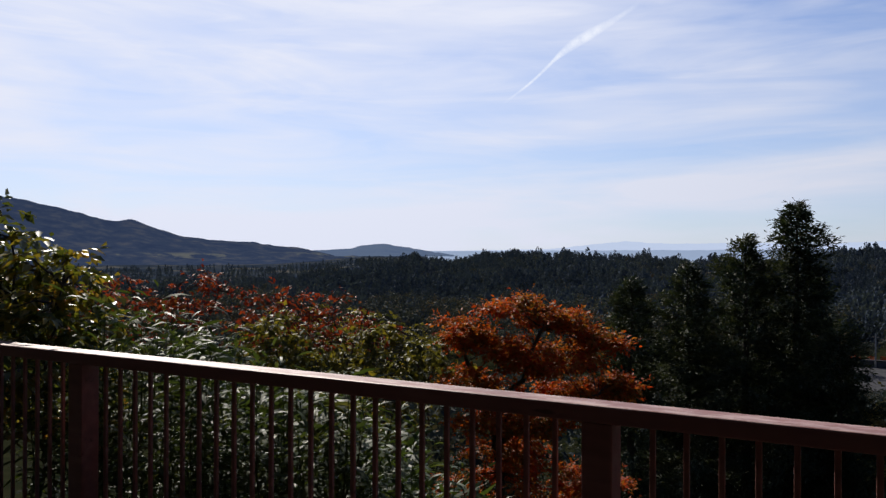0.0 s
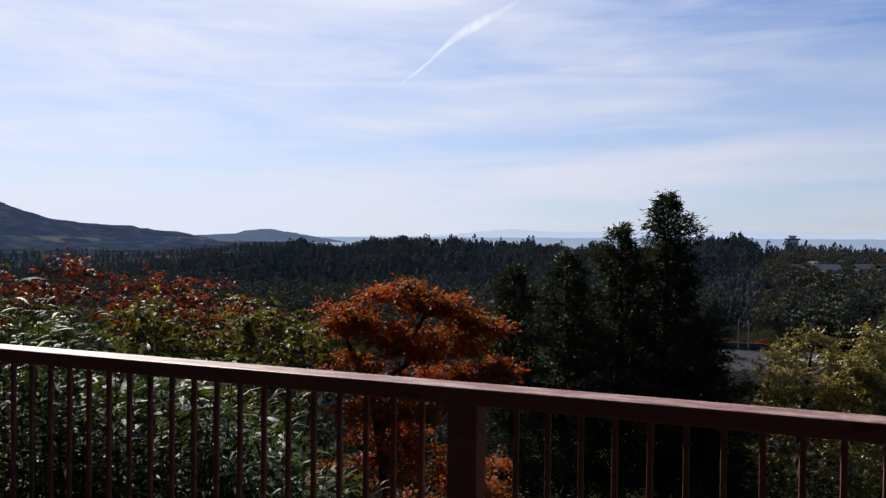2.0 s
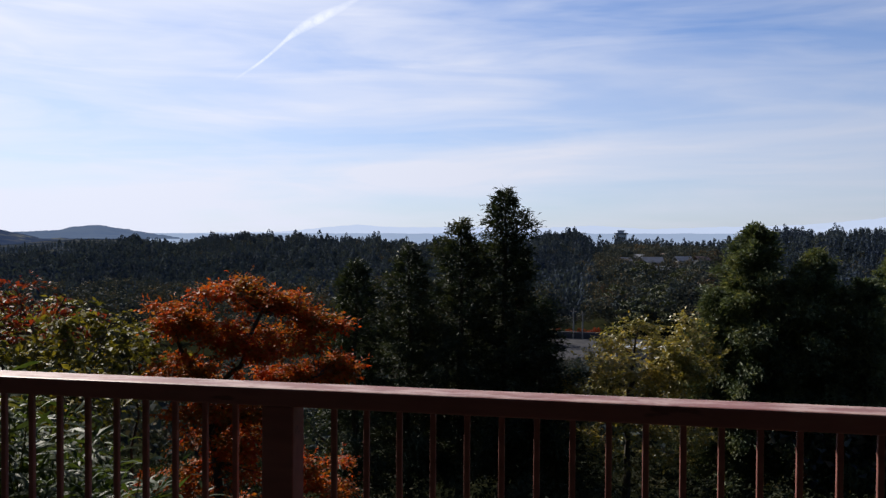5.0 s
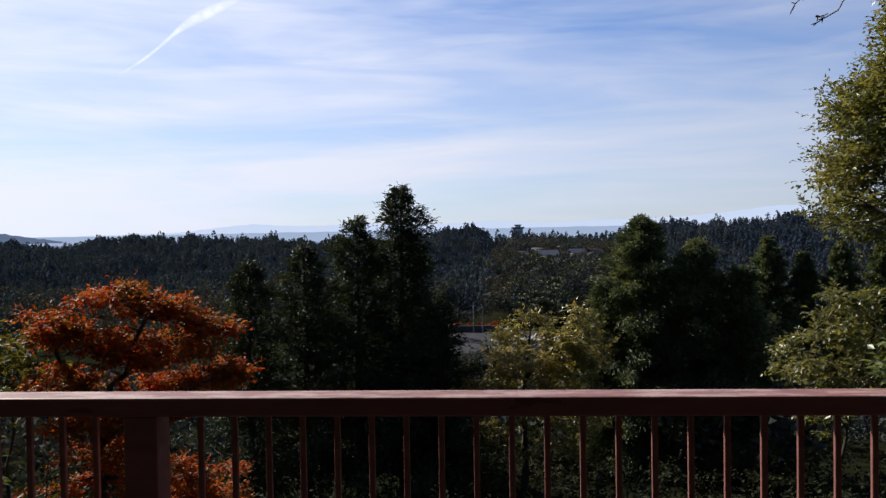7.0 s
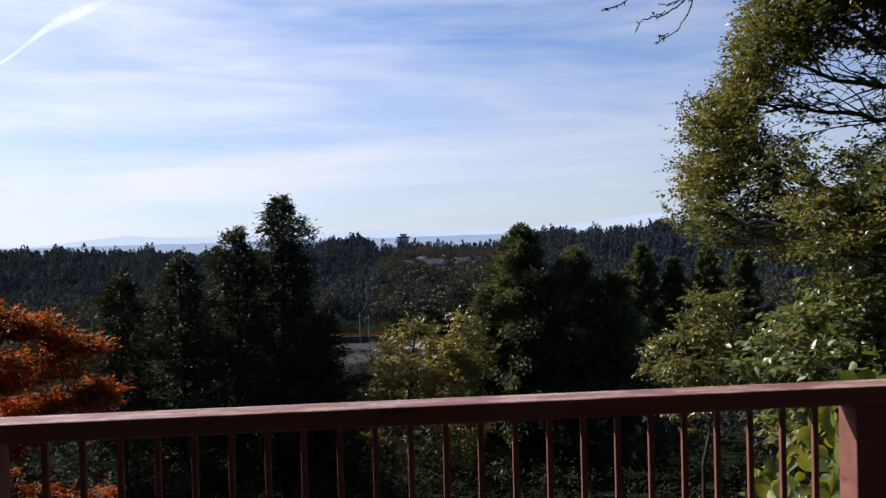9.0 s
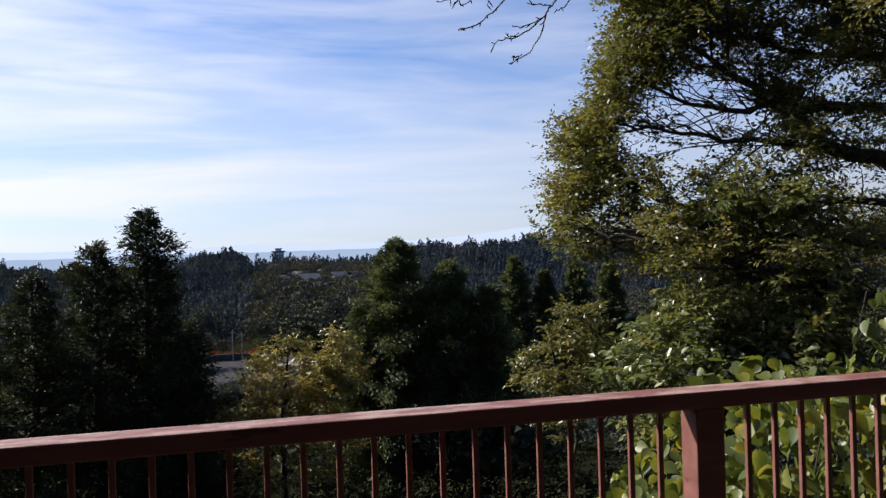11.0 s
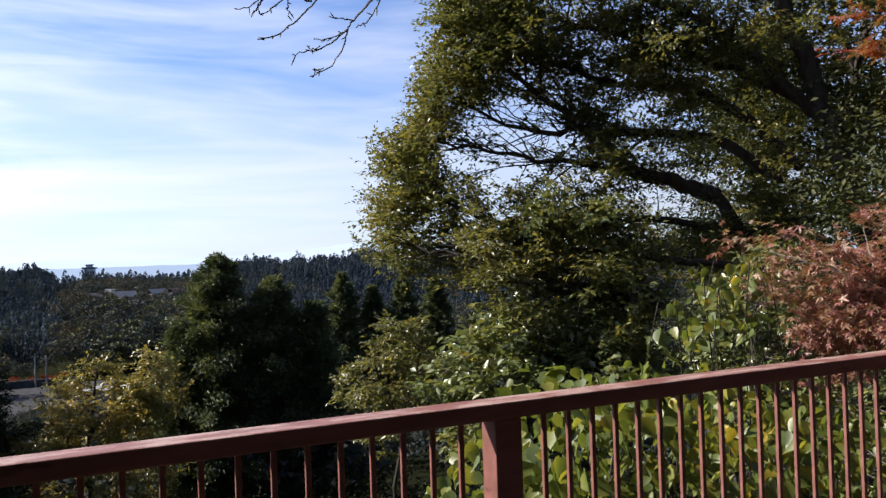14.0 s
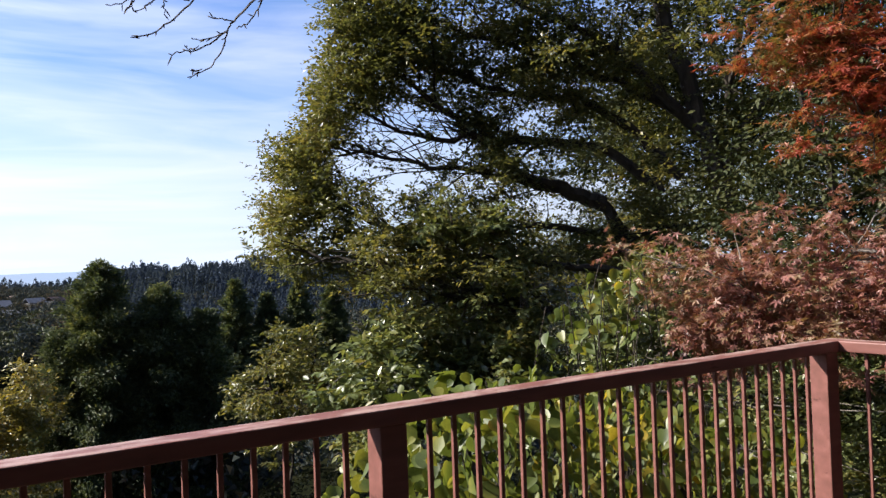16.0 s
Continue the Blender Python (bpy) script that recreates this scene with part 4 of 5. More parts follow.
def evergreen_oak():
    base = sky_point(52, 0, 12.8)
    base[2] = gz(base[0], base[1]) - 0.2
    t = thing("evergreen_oak", tuple(base), "large spreading evergreen oak with small olive leaves and dark limbs", "tree")
    tips, twigs_ = [], []
    for k, (thick, bends) in enumerate(OAK_LIMBS):
        pts = [sky_point(*b) - base for b in bends]
        stem = k in (0, 10)
        if stem:
            pts = [np.array((pts[0][0] * 0.6, pts[0][1] * 0.6, 0.0))] + pts
        line = spline(pts, 5)
        line[1:-1] += RNG.normal(size=line[1:-1].shape) * 0.025
        v, f = tube(line, np.linspace(thick, thick * (0.6 if stem else 0.16), len(line)), 7)
        child("trunk" if stem else "limb", mesh_of("trunk" if stem else "limb", v, f, BARK), t)
        if stem:
            continue
        span = np.linalg.norm(np.diff(line, axis=0), axis=1).sum()
        for j in range(int(span * 8)):
            u = 0.22 + 0.78 * (j + RNG.random()) / int(span * 8)
            i = min(int(u * (len(line) - 1)), len(line) - 2)
            d = unit(line[i + 1] - line[i])
            turn = unit(d * 0.9 + RNG.normal(size=3) * (0.45, 0.45, 0.38) + np.array((0, 0, 0.06)))
            a = line[i]
            b = a + turn * (0.45 + 0.75 * RNG.random())
            w_ = b + base
            if math.degrees(math.atan2(w_[0] - O[0], w_[1] - O[1])) < np.interp(math.degrees(math.atan2(w_[2] - EYE_Z, math.hypot(w_[0] - O[0], w_[1] - O[1]))), RIM_EL, RIM_AZ) + 1.0:
                continue
            twigs_.append(tube(bent(a, b, 5, 0.02, 0.05), np.linspace(0.016, 0.005, 5), 4))
            if RNG.random() < (0.62 if k in (6, 7) else 0.45 if k in (8, 9) else 0.75 if k == 13 else 0.0):
                continue
            tips += [b, a + (b - a) * 0.65]
            for _ in range(2):
                m_ = a + (b - a) * (0.4 + 0.5 * RNG.random())
                e = m_ + unit(turn + RNG.normal(size=3) * 0.6) * (0.25 + 0.3 * RNG.random())
                twigs_.append(tube(bent(m_, e, 4, 0.0, 0.05), np.linspace(0.008, 0.003, 4), 3))
                tips.append(e)
    tips = np.array(tips) + base
    # the open heart of the crown, where limbs are bare
    dx, dy = tips[:, 0] - O[0], tips[:, 1] - O[1]
    az, el = np.degrees(np.arctan2(dx, dy)), np.degrees(np.arctan2(tips[:, 2] - EYE_Z, np.hypot(dx, dy)))
    heart = ((az - 31.8) / 6.0) ** 2 + ((el - 8.6) / 3.0) ** 2
    tips = tips[(heart > 1) | (RNG.random(len(tips)) < 0.14)]
    # the outer mantle of leaves
    e_ = -1.2 + 20.7 * RNG.random(400)
    depth = RNG.random(400) ** 1.3
    a_ = np.interp(e_, RIM_EL, RIM_AZ) + 0.55 + 0.75 * np.sin(e_ * 2.1) ** 2 + 6.2 * depth * np.interp(e_, (-1, 2, 7, 10, 14, 22), (1.2, 1.1, 0.6, 0.6, 1.0, 1.3))
    mantle = np.array([sky_point(a, e, 11.7 + 0.4 * RNG.normal()) for a, e in zip(a_, e_)])
    lower = np.array([sky_point(22.5 + 16 * RNG.random() ** 1.2, -0.8 + 4.6 * RNG.random(), 11.3 + 0.4 * RNG.normal()) for _ in range(34)])
    crown = np.array([sky_point(28 + 28 * RNG.random(), 13.0 + 5.0 * RNG.random(), 12.3 + 0.7 * RNG.normal()) for _ in range(80)])
    right = np.array([sky_point(40 + 20 * RNG.random(), -3.0 + 18.0 * RNG.random(), 13.4 + 0.8 * RNG.normal()) for _ in range(180)])
    back = np.array([sky_point(47 + 13 * RNG.random(), 0.5 + 9.0 * RNG.random(), 14.2 + 0.5 * RNG.normal()) for _ in range(110)])
    inner = np.array([sky_point(31 + 16 * RNG.random(), -2.0 + 6.3 * RNG.random(), 12.7 + 0.4 * RNG.normal()) for _ in range(90)])
    cl = np.concatenate([tips, mantle, lower, inner, crown, right, back]) - base
    v, f = leaves_in(cl, 0.28, 84, OVAL, 0.07, 0.5, 0.15)
    child("crown", mesh_np("crown", v, f, LEAF_OLIVE), t)
    v, f = join_tubes(twigs_)
    tagged(child("twig_work", mesh_of("twig_work", v, f, BARK), t), kind="stuff")


evergreen_oak()
B = lambda x, y, z: (x - bx, y - by, z - bz)  # noqa: E731

# darker trees on the hillside behind it
for bx, by, tz, n_ in ((14.5, 9.0, 6.6, 170), (15.8, 5.0, 6.8, 170), (17.0, 12.5, 3.6, 120), (12.3, 13.0, 2.6, 120), (13.5, 1.5, 6.0, 150), (13.2, 6.2, 7.9, 150), (12.5, -2.5, 5.5, 120), (10.4, 2.4, 4.4, 150), (10.6, -0.4, 4.8, 150)):
    bz = gz(bx, by) - 0.2
    cl = shell(int(n_ * 0.7), (0, 0, up(tz - 2.8)), (2.1, 2.1, 2.9), -0.95, 0.35)
    broadleaf("evergreen_tree", (bx, by, bz), [((0, 0, 0), (0, 0, up(tz - 3.4)), 0.16), ((0, 0, up(tz - 3.4)), (0.9, 0, up(tz - 1.2)), 0.07), ((0, 0, up(tz - 3.4)), (-0.9, 0.2, up(tz - 1.0)), 0.07), ((0, 0, up(tz - 3.4)), (0.1, -0.8, up(tz - 1.6)), 0.06)],
              cl, 0.6, 130 if bx > 11 else 230, OVAL, 0.11 if bx > 11 else 0.07, LEAF_HILL, "dense dark evergreen tree on the hillside", flat=0.7, group="evergreens on the hillside")

# bushes under it
bx, by = 6.0, 8.8
bz = gz(bx, by) - 0.1
cl = shell(120, (0, 0, up(-0.35)), (0.85, 0.8, 1.05), -0.9, 0.4)
broadleaf("bush", (bx, by, bz), [((0, 0, 0), (0, 0, up(-0.9)), 0.05), ((0, 0, up(-0.9)), (0.4, 0, up(0.2)), 0.03), ((0, 0, up(-0.9)), (-0.4, 0, up(0.1)), 0.03)], cl, 0.22, 60, OVAL, 0.075, LEAF_OLIVE, "rounded shrub with small yellow-green leaves", "bush")
bx, by = 6.3, 5.9
bz = gz(bx, by) - 0.1
cl = np.concatenate([shell(170, (0, 0, up(0.05)), (0.9, 0.8, 1.0), -0.9, 0.4), shell(110, (1.1, -0.5, up(0.1)), (0.9, 0.7, 0.8), -0.9, 0.4)])
broadleaf("laurel_bush", (bx, by, bz), [((0, 0, 0), (0, 0, up(-0.6)), 0.05), ((0, 0, up(-0.6)), (0.9, -0.3, up(0.3)), 0.03), ((0, 0, up(-0.6)), (-0.5, 0, up(0.5)), 0.03)], cl, 0.24, 46, OVAL, 0.11, LEAF_BUSH, "shrub with glossy drooping grey-green leaves", "bush", bark=BARK_PALE)
bx, by = 8.3, 3.9
bz = gz(bx, by) - 0.1
cl = np.concatenate([shell(130, (0, 0, up(0.5)), (0.8, 0.7, 1.0), -0.9, 0.4), shell(60, (1.6, -1.0, up(0.3)), (0.9, 0.8, 1.2), -0.9, 0.4), shell(120, (0.4, -2.0, up(0.0)), (0.9, 1.2, 1.2), -0.9, 0.4), shell(90, (0.9, -3.4, up(0.0)), (0.9, 0.9, 1.5), -0.9, 0.4)])
broadleaf("camellia_bush", (bx, by, bz), [((0, 0, 0), (0, 0, up(-0.3)), 0.05), ((0, 0, up(-0.3)), (-0.4, 0, up(0.9)), 0.03), ((0, 0, up(-0.3)), (0.5, 0, up(0.7)), 0.03)], cl, 0.22, 56, OVAL, 0.075, LEAF_BUSH, "dark glossy shrub under climbing vines", "bush", bark=BARK_PALE)

bx, by = 7.1, 5.9
bz = gz(bx, by) - 0.1
cl = np.concatenate([shell(26, (-0.1, 0.1, up(1.95)), (0.42, 0.4, 0.45), -0.9, 0.4), shell(20, (0.35, -0.3, up(2.0)), (0.35, 0.35, 0.3), -0.9, 0.4), shell(26, (0.5, -0.5, up(1.1)), (0.6, 0.5, 0.45), -0.9, 0.4)])
broadleaf("laurel_sapling", (bx, by, bz), [((0, 0, 0), (0, 0, up(0.8)), 0.04), ((0, 0, up(0.8)), (-0.3, 0.1, up(2.1)), 0.02), ((0, 0, up(0.8)), (0.5, -0.4, up(2.3)), 0.02), ((0, 0, up(0.8)), (0.9, -0.7, up(1.3)), 0.02)], cl, 0.2, 34, OVAL, 0.10, LEAF_BUSH, "slender young tree with pale grey-green leaves", "tree", bark=BARK_PALE)

# maples at the terrace's end
bx, by = 8.2, 0.6
bz = gz(bx, by) - 0.1
cl = np.concatenate([np.array(B(6.75, 1.6, 1.35)) + RNG.normal(size=(70, 3)) * (0.22, 0.36, 0.26), np.array(B(7.2, 0.9, 1.25)) + RNG.normal(size=(70, 3)) * (0.3, 0.4, 0.28), np.array(B(7.0, 1.2, 0.95)) + RNG.normal(size=(50, 3)) * (0.3, 0.5, 0.16), np.array(B(7.6, 0.3, 1.45)) + RNG.normal(size=(50, 3)) * (0.3, 0.4, 0.25)])
broadleaf("maple_tree", (bx, by, bz), [((0, 0, 0), B(7.8, 0.8, 0.9), 0.06), (B(7.8, 0.8, 0.9), B(6.9, 1.5, 1.3), 0.025), (B(7.8, 0.8, 0.9), B(7.2, 0.8, 1.6), 0.025), (B(7.8, 0.8, 0.9), B(7.1, 1.1, 1.0), 0.02)],
          cl, 0.24, 40, STAR, 0.058, LEAF_PINK, "Japanese maple with dusky pink feathery leaves", flat=0.55, droop=0.4, bark=BARK_PALE)
bx, by = 9.0, -0.6
bz = gz(bx, by) - 0.1
cl = np.concatenate([np.array(B(6.75, 0.8, 3.1)) + RNG.normal(size=(45, 3)) * (0.2, 0.3, 0.14), np.array(B(7.05, 0.45, 2.65)) + RNG.normal(size=(45, 3)) * (0.2, 0.3, 0.22), np.array(B(7.3, 0.0, 3.25)) + RNG.normal(size=(60, 3)) * (0.35, 0.4, 0.3), np.array(B(7.6, -0.2, 3.9)) + RNG.normal(size=(60, 3)) * (0.6, 0.6, 0.35)])
broadleaf("maple_tree", (bx, by, bz), [((0, 0, 0), B(8.4, -0.3, 2.4), 0.09), (B(8.4, -0.3, 2.4), B(6.9, 0.7, 3.1), 0.035), (B(8.4, -0.3, 2.4), B(7.0, 0.5, 2.4), 0.03), (B(8.4, -0.3, 2.4), B(7.4, 0.1, 3.9), 0.03)],
          cl, 0.22, 42, STAR, 0.055, LEAF_FLAME, "Japanese maple with flame-orange layered leaves", flat=0.28, droop=0.3)

# red shrubs and yellow creepers on the slope
for (bx, by, tz, rx, n_) in ((-7.9, 5.6, 1.15, 0.75, 50), (-7.0, 6.4, 0.95, 0.7, 46), (-6.2, 6.9, 0.85, 0.5, 34), (-9.2, 5.2, 1.1, 0.8, 40)):
    bz = gz(bx, by) - 0.1
    cl = shell(n_, (0, 0, up(tz - 0.45)), (rx, rx, 0.55), -0.6, 0.5)
    broadleaf("sumac_shrub", (bx, by, bz), [((0, 0, 0), (0, 0, up(tz - 0.9)), 0.04), ((0, 0, up(tz - 0.9)), (0.3, 0.1, up(tz - 0.1)), 0.02), ((0, 0, up(tz - 0.9)), (-0.35, 0, up(tz)), 0.02)], cl, 0.27, 15, OVAL, 0.085, LEAF_RED, "open shrub with dark red autumn leaves", "bush", droop=0.5, group="red shrubs on the slope")
for (bx, by, tz, rx, n_) in ((-6.0, 5.3, 0.75, 0.55, 46), (-5.0, 6.1, 0.62, 0.6, 50), (-5.5, 5.7, 0.2, 0.8, 50), (-6.7, 8.2, 0.6, 0.85, 60), (-7.6, 7.5, 0.65, 0.8, 60), (-5.7, 8.3, 0.3, 0.7, 50), (-4.4, 4.8, 0.15, 0.7, 50)):
    bz = gz(bx, by) - 0.1
    cl = shell(n_, (0, 0, up(tz - 0.45)), (rx, rx, 0.5), -0.7, 0.5)
    broadleaf("creeper_shrub", (bx, by, bz), [((0, 0, 0), (0, 0, up(tz - 0.9)), 0.04), ((0, 0, up(tz - 0.9)), (0.3, 0.1, up(tz - 0.1)), 0.02), ((0, 0, up(tz - 0.9)), (-0.35, 0, up(tz)), 0.02)], cl, 0.24, 17, OVAL, 0.10, LEAF_YELLOW, "shrub overgrown with yellow-green creeper", "bush", droop=0.5, group="creeper shrubs on the slope")


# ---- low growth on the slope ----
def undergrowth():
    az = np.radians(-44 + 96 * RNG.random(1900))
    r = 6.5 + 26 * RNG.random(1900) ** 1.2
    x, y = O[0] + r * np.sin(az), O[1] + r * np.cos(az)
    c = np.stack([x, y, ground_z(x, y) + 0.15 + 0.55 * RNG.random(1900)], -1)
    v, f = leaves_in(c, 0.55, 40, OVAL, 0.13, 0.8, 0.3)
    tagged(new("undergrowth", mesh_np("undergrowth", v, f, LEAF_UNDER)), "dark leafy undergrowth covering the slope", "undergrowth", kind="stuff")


undergrowth()


# ---- bamboo grass beyond the railing ----
def bamboo_grass():
    n = 1150
    az = np.radians(-61 + 31 * RNG.random(n))
    r = 3.9 + 2.3 * RNG.random(n) ** 1.3
    x, y = O[0] + r * np.sin(az), O[1] + r * np.cos(az)
    keep = y > 0.45
    x, y, az, r = x[keep], y[keep], az[keep], r[keep]
    n = len(x)
    z0 = ground_z(x, y)
    # the thicket's top follows the slope down
    tops = EYE_Z + (np.interp(np.degrees(az), (-61, -56, -52, -48, -40, -37, -33, -28), (1.32, 1.36, 1.34, 1.05, 0.78, 0.42, 0.12, -0.2)) - EYE_Z) * r / 5 - 0.12 + RNG.normal(size=n) * 0.11 - np.where(RNG.random(n) < 0.5, 1.0 * RNG.random(n), 0)
    stems, pl, ah = [], [], []
    for k in range(n):
        tip = np.array((x[k] + RNG.normal() * 0.12, y[k] + RNG.normal() * 0.12, tops[k]))
        foot = np.array((x[k], y[k], z0[k]))
        if k % 3 == 0:
            stems.append(tube(bent(foot, tip, 4, 0, 0.02), (0.005, 0.005, 0.004, 0.002), 4))
        m = 30
        s_ = 1 - 0.85 * RNG.random(m) ** 1.15
        pl.append(foot + (tip - foot) * s_[:, None] + RNG.normal(size=(m, 3)) * 0.02)
        a = RNG.random(m) * 2 * np.pi
        ah.append(np.stack([np.cos(a), np.sin(a), 0.15 + 0.4 * RNG.normal(size=m)], -1))
    p, a = np.concatenate(pl), np.concatenate(ah)
    t = thing("bamboo_grass", None, "thicket of bamboo grass with long glossy leaves", "grass", kind="stuff")
    v, f = stamp(BLADE, p, a, np.tile((0.0, 0, 1), (len(p), 1)) + RNG.normal(size=p.shape) * 0.5, 0.145 * (0.6 + 0.7 * RNG.random(len(p))))
    child("leaves", mesh_np("leaves", v, f, LEAF_BAMBOO), t)
    v, f = join_tubes(stems)
    tagged(child("stem_work", mesh_of("stem_work", v, f, LEAF_BAMBOO), t), kind="stuff")


bamboo_grass()
bx, by = -4.1, 0.7
bz = gz(bx, by) - 0.1
cl = np.concatenate([shell(60, (0, 0, up(0.9)), (0.5, 0.5, 0.75), -0.9, 0.4), shell(30, (-0.6, -0.2, up(1.5)), (0.45, 0.4, 0.6), -0.9, 0.4)])
broadleaf("creeper_shrub", (bx, by, bz), [((0, 0, 0), (0, 0, up(0.4)), 0.03), ((0, 0, up(0.4)), (0.2, 0, up(1.4)), 0.015), ((0, 0, up(0.4)), (-0.5, 0, up(1.9)), 0.015)], cl, 0.22, 34, OVAL, 0.09, LEAF_CREEPER, "shrub smothered in broad green and yellow creeper leaves", "bush", droop=0.6)


# ---- kudzu beyond the railing ----
def kudzu_leaf():
    """One broad leaflet, folded along its rib."""
    half = ((-0.07, 0.13), (0.02, 0.29), (0.18, 0.40), (0.38, 0.42), (0.58, 0.33), (0.78, 0.19), (0.95, 0.07))
    v = [(0.0, 0.0, 0.0), (0.35, 0.0, -0.05), (0.7, 0.0, -0.06), (1.08, 0.0, -0.16)]
    v += [(x, y, 0.09 * (y / 0.4) - 0.10 * x * x) for x, y in half] + [(x, -y, 0.09 * (y / 0.4) - 0.10 * x * x) for x, y in half]
    f = []
    for o, turn in ((4, 1), (11, -1)):
        row = [(0, o, o + 1), (0, o + 1, o + 2), (0, o + 2, 1), (1, o + 2, o + 3), (1, o + 3, o + 4), (1, o + 4, 2), (2, o + 4, o + 5), (2, o + 5, o + 6), (2, o + 6, 3)]
        f += [q[::-1] if turn == 1 else q for q in row]
    return T(v, f)


KLEAF = kudzu_leaf()


def kudzu(x0, x1, y0, y1, top, n, label, singles, lowest=0):
    t = thing("kudzu_vine", None, label, "vine")
    x = x0 + (x1 - x0) * RNG.random(n)
    y = y0 + (y1 - y0) * RNG.random(n)
    keep = np.degrees(np.arctan2(x - O[0], y - O[1])) > lowest
    x, y = x[keep], y[keep]
    n = len(x)
    z = top(x, y) - np.abs(RNG.normal(size=n)) * 0.5
    p = np.stack([x, y, z], -1)
    a = RNG.random(n) * 2 * np.pi
    ahead = np.stack([np.cos(a) * 0.7, np.sin(a) * 0.7 - 0.2, -0.75 + 0.45 * RNG.normal(size=n)], -1)
    upv = np.tile((-0.3, -0.45, 0.55), (n, 1)) + RNG.normal(size=(n, 3)) * 0.6
    size = 0.104 * (0.5 + 0.75 * RNG.random(n))
    order = np.argsort(y + 0.3 * (top(x, y) - z))
    one, rest = order[:singles], order[singles:]
    me = mesh_np("leaf", KLEAF[0], KLEAF[1], LEAF_KUDZU_ONE)
    for k in one:
        A = unit(ahead[k])
        S = unit(np.cross(upv[k], A))
        U = np.cross(A, S)
        ob = child("leaf", me, t)
        m = Matrix(((A[0], S[0], U[0]), (A[1], S[1], U[1]), (A[2], S[2], U[2]))).to_4x4()
        ob.matrix_basis = Matrix.Translation(p[k]) @ m @ Matrix.Scale(size[k], 4)
    if len(rest):
        v, f = stamp(KLEAF, p[rest], ahead[rest], upv[rest], size[rest])
        tagged(child("foliage", mesh_np("foliage", v, f, LEAF_KUDZU), t), kind="stuff")
    stems = []
    for k in range(16):
        xs = x0 + (x1 - x0) * RNG.random()
        ys = y0 + (y1 - y0) * RNG.random()
        zt = float(top(np.array(xs), np.array(ys)))
        stems.append(tube(bent((xs, ys, gz(xs, ys)), (xs + RNG.normal() * 0.3, ys, zt), 6, 0, 0.08), np.linspace(0.008, 0.004, 6), 5))
    for v, f in stems:
        child("stem", mesh_of("stem", v, f, BARK), t)
    return t


kudzu(2.6, 6.6, 0.75, 2.3, lambda x, y: np.interp(np.degrees(np.arctan2(x - O[0], y - O[1])), (26, 29, 32, 36, 42, 48, 56, 65), (0.2, 0.5, 0.72, 0.85, 0.84, 0.62, 0.4, 0.2)) + 0.10 * np.sin(x * 5), 2100, "kudzu vine with broad green and yellow leaves against the railing", 280, 26.5)
kudzu(5.5, 6.25, 1.9, 2.6, lambda x, y: np.interp(x, (5.5, 5.7, 5.95, 6.1, 6.25), (1.05, 1.3, 1.45, 1.62, 1.4)), 120, "kudzu vine climbing through a shrub", 60)


# ---- railing ----
BAY, PITCH, FIRST = 2.765, 0.11, 0.178
Z_TOP, RAIL_H, RAIL_W = 1.11, 0.060, 0.114
BAL, BAL_D = 0.019, 0.017


def rail_run(bays, label):
    """A straight run along x from 0: posts, balusters, top rail and bottom rail."""
    t = thing("railing", None, label, "railing")
    length = bays * BAY
    part("top_rail", box(-0.06, length + 0.06, 0.0, RAIL_W, Z_TOP - RAIL_H, Z_TOP, 0.006), PAINT, t, "red-brown top rail, paler and scuffed on top")
    part("bottom_rail", box(0, length, 0.03, 0.085, 0.06, 0.11, 0.004), PAINT, t)
    bm = box(-0.054, 0.054, 0.006, 0.108, -0.1, Z_TOP - RAIL_H, 0.005)
    pm = bpy.data.meshes.new("post")
    bm.to_mesh(pm), bm.free()
    pm.materials.append(PAINT)
    bm = box(-BAL / 2, BAL / 2, 0.055 - BAL_D / 2, 0.055 + BAL_D / 2, 0.11, Z_TOP - RAIL_H, 0.003)
    lm = bpy.data.meshes.new("baluster")
    bm.to_mesh(lm), bm.free()
    lm.materials.append(PAINT)
    for k in range(bays + 1):
        child("post", pm, t).location.x = k * BAY
    for k in range(bays):
        for i in range(23):
            child("baluster", lm, t).location.x = k * BAY + FIRST + PITCH * i
    return t


X0 = -0.025 - 2 * BAY
front = rail_run(4, "red-brown painted wooden railing with square balusters round the terrace")
front.location = (X0, 0, 0)
XD = X0 + 4 * BAY
sidet = rail_run(2, "red-brown painted wooden railing running back from the corner")
for o in list(sidet.children):
    if o.name.startswith("post") and abs(o.location.x) < 0.01:
        bpy.data.objects.remove(o)
sidet.matrix_basis = Matrix.Translation((XD + 0.06, 0.058, 0)) @ Matrix.Rotation(radians(-90), 4, "Z") @ Matrix.Translation((0, -0.0, 0))
# unseen wall and overhead slab, added to keep skylight off the railing's front
bm = box(-12, 8.5, -5.2, -5.0, -0.3, 6.5, 0.02)
me = bpy.data.meshes.new("wall_sky_block")
bm.to_mesh(me), bm.free()
me.materials.append(BARK)
tagged(new("wall_sky_block", me), "unseen dark wall added behind the terrace to block skylight", "wall", kind="structure")
bm = box(-12.3, 5.4, -5.0, -0.5, 3.0, 3.12, 0.02)
me = bpy.data.meshes.new("ceiling_sky_block")
bm.to_mesh(me), bm.free()
me.materials.append(BARK)
tagged(new("ceiling_sky_block", me), "unseen dark slab added over the terrace to block skylight", "eave", kind="structure")
bm = box(X0 - 0.1, XD + 0.1, -6.0, 0.11, -0.12, 0.0, 0.01)
me = bpy.data.meshes.new("floor")
bm.to_mesh(me), bm.free()
me.materials.append(DECK)
tagged(new("floor", me), "weathered wooden terrace floor", "floor", kind="structure")


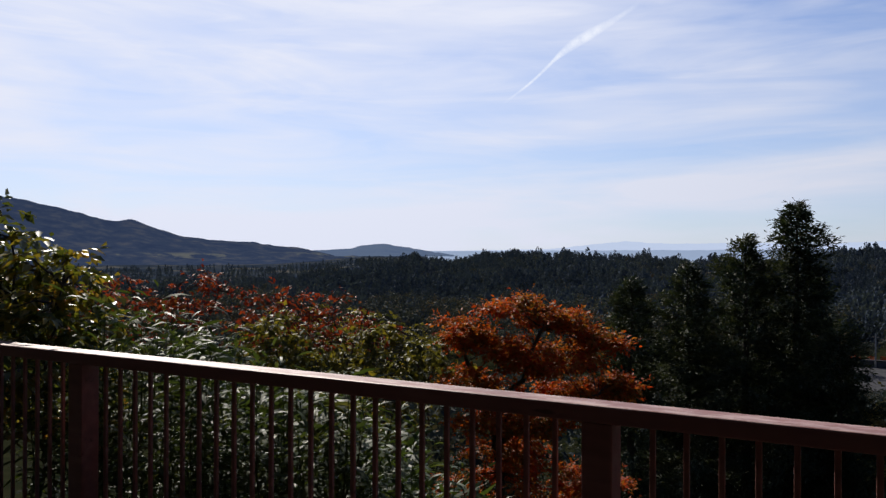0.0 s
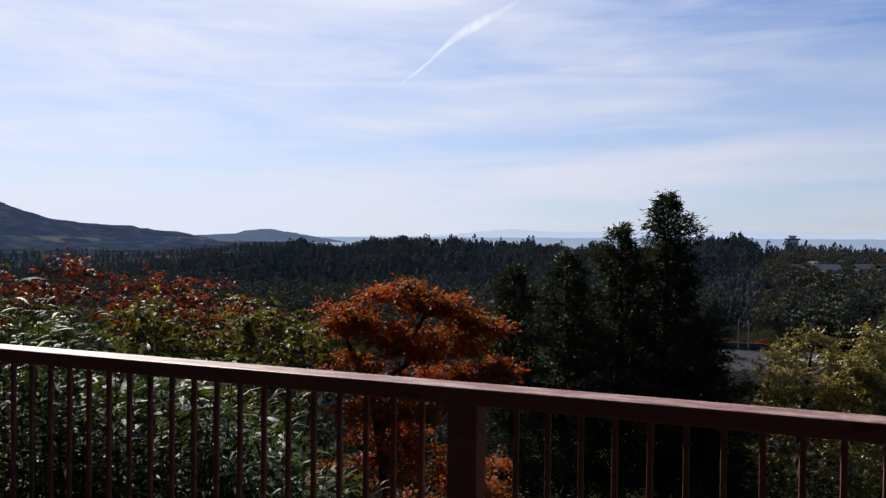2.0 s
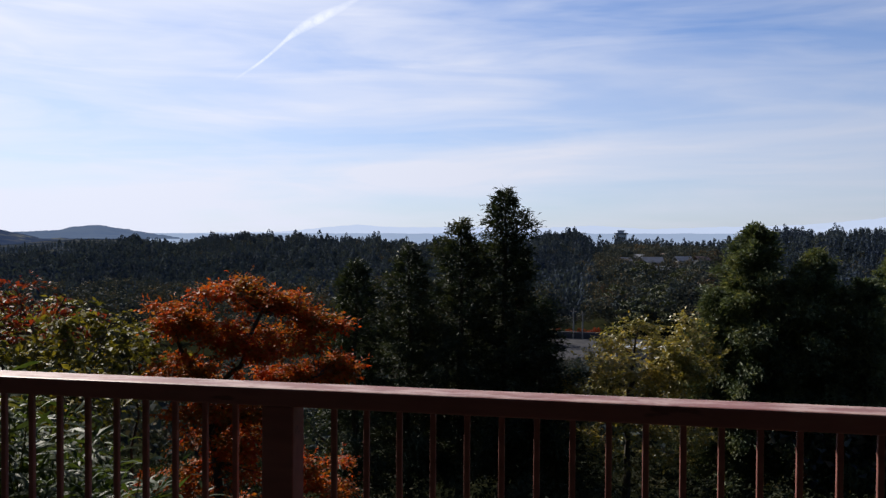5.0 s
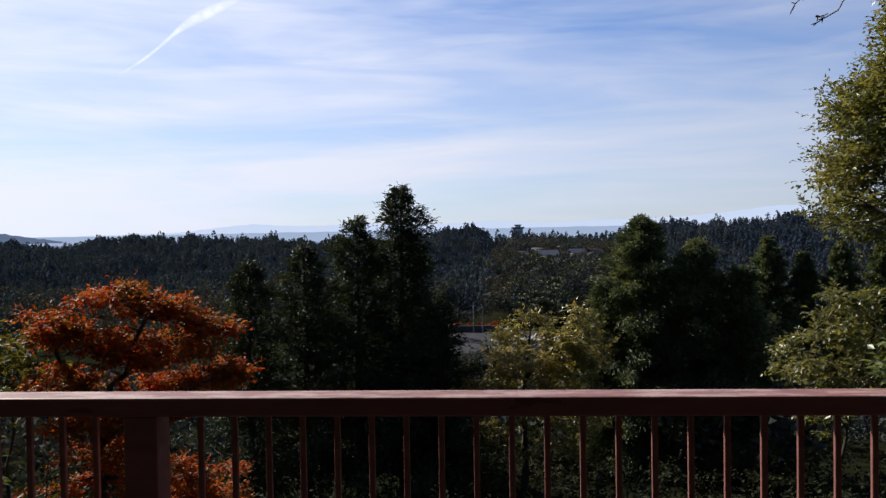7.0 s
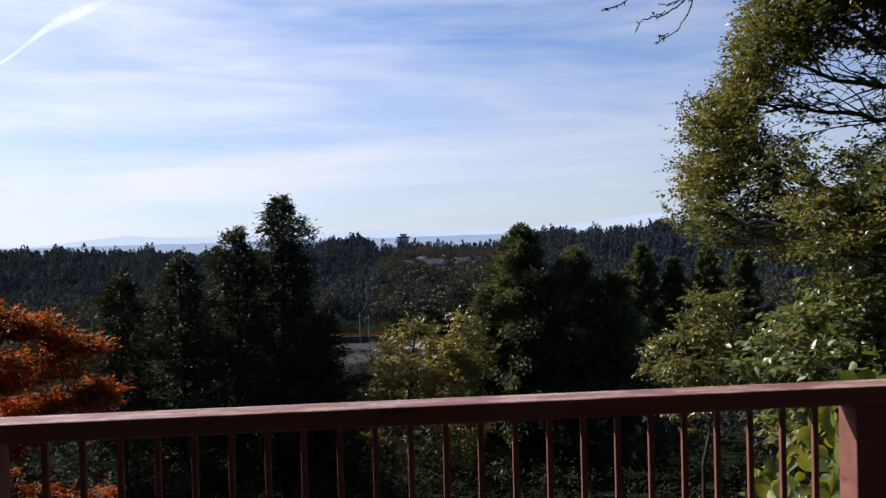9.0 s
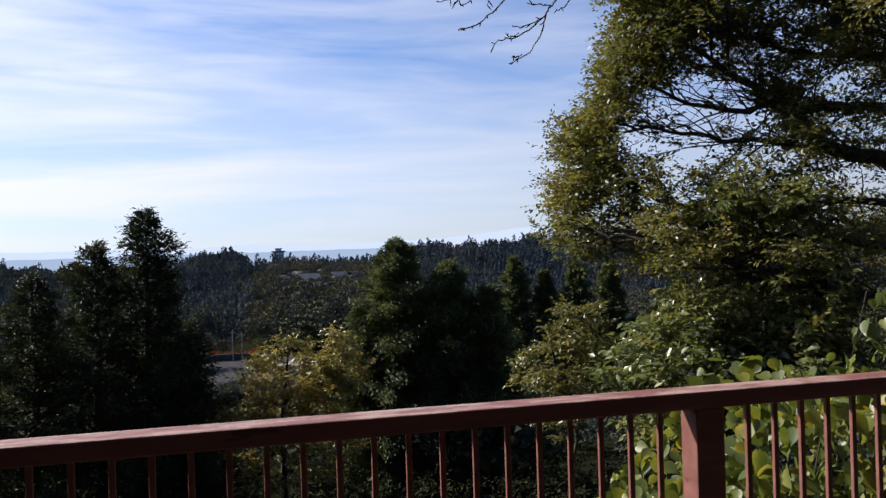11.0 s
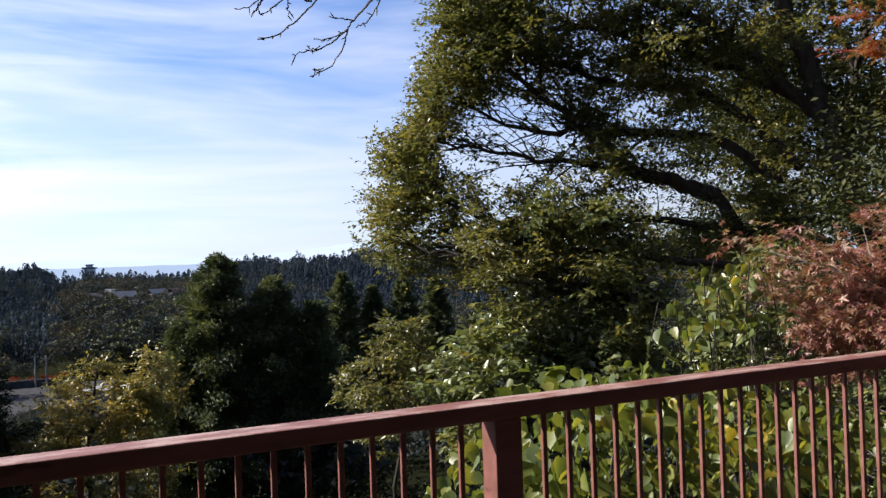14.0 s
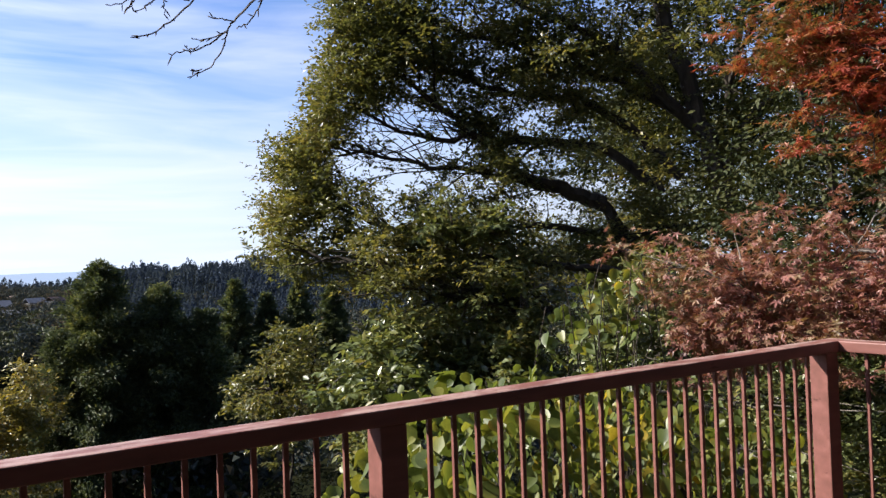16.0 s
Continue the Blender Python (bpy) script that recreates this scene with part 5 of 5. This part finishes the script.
# ---- twigs overhead ----
R0 = lambda x, y, z: (x - 2.6, y + 0.3, z - 3.3)  # noqa: E731


def twigs():
    t = thing("bare_tree", (2.6, -0.3, 3.3), "leafless tree whose budded twigs hang over the terrace", "tree")
    v, f = tube(bent(R0(6.6, -3.5, -0.4), R0(6.2, -3.3, 3.9), 8, 0, 0.03), np.linspace(0.14, 0.07, 8), 8)
    child("trunk", mesh_of("trunk", v, f, BARK_PALE), t)
    v, f = tube(bent(R0(6.2, -3.3, 3.85), (0, 0, 0), 8, 0.25, 0.03), np.linspace(0.05, 0.008, 8), 6)
    child("limb", mesh_of("limb", v, f, BARK_PALE), t)
    W = lambda az, el: sky_point(az, el, 2.65) - np.array((2.33, -0.255, 3.308))  # noqa: E731
    main = (((W(21.6, 19.8), W(20.0, 18.3), W(18.8, 17.1), W(18.4, 16.5)), 0.0045),
            ((W(18.4, 16.5), W(17.1, 15.5), W(15.6, 15.0), W(14.4, 14.8)), 0.003),
            ((W(18.4, 16.5), W(18.0, 15.2), W(17.1, 14.0), W(15.6, 13.3)), 0.0028),
            ((W(18.4, 16.4), W(17.1, 15.9), W(16.0, 15.8)), 0.0024),
            ((W(18.8, 17.1), W(17.9, 17.2), W(17.2, 17.3)), 0.0024),
            ((W(21.3, 19.8), W(20.7, 18.3), W(19.9, 17.1), W(19.0, 16.6)), 0.003),
            ((W(19.0, 19.8), W(17.1, 19.2), W(15.9, 18.0)), 0.0045),
            ((W(15.9, 18.0), W(14.5, 16.8), W(13.1, 15.9), W(12.0, 15.7)), 0.003),
            ((W(15.9, 18.3), W(14.2, 18.7), W(12.7, 18.7)), 0.004),
            ((W(14.2, 18.7), W(14.2, 18.0), W(14.2, 17.3)), 0.0024),
            ((W(12.7, 18.7), W(12.2, 17.8), W(12.2, 17.4)), 0.0024),
            ((W(12.7, 18.7), W(12.0, 17.8), W(11.7, 17.3)), 0.0024),
            ((W(13.9, 18.4), W(13.1, 17.8), W(12.5, 17.4)), 0.0024),
            ((W(12.7, 18.7), W(11.7, 17.9), W(10.7, 17.6)), 0.0024),
            ((W(16.6, 13.9), W(16.2, 13.7), W(16.0, 13.8)), 0.0018),
            ((W(16.4, 15.4), W(15.9, 15.1), W(15.6, 15.3)), 0.0018))
    tubes = []
    for a in (W(23.4, 21.5), W(20.2, 21.8), W(15.6, 21.4)):
        tubes.append(tube(bent((0, 0, 0), a, 6, -0.03, 0.03), np.linspace(0.007, 0.0045, 6), 5))
    for pts, r in main:
        line = spline(pts, 5)
        line[1:-1] += RNG.normal(size=line[1:-1].shape) * 0.0022
        tubes.append(tube(line, np.linspace(r, r * 0.6, len(line)), 5))
        if r < 0.004:
            for q in range(2, len(line), 2):
                along_ = unit(line[q] - line[q - 1])
                e = line[q] + (along_ * 0.7 + RNG.normal(size=3) * 0.6) * 0.014
                tubes.append(tube([line[q], (line[q] + e) / 2, e], (0.0016, 0.0026, 0.0008), 4))
    v, f = join_tubes(tubes)
    tagged(child("twig_work", mesh_of("twig_work", v, f, BARK_PALE), t), kind="stuff")


twigs()
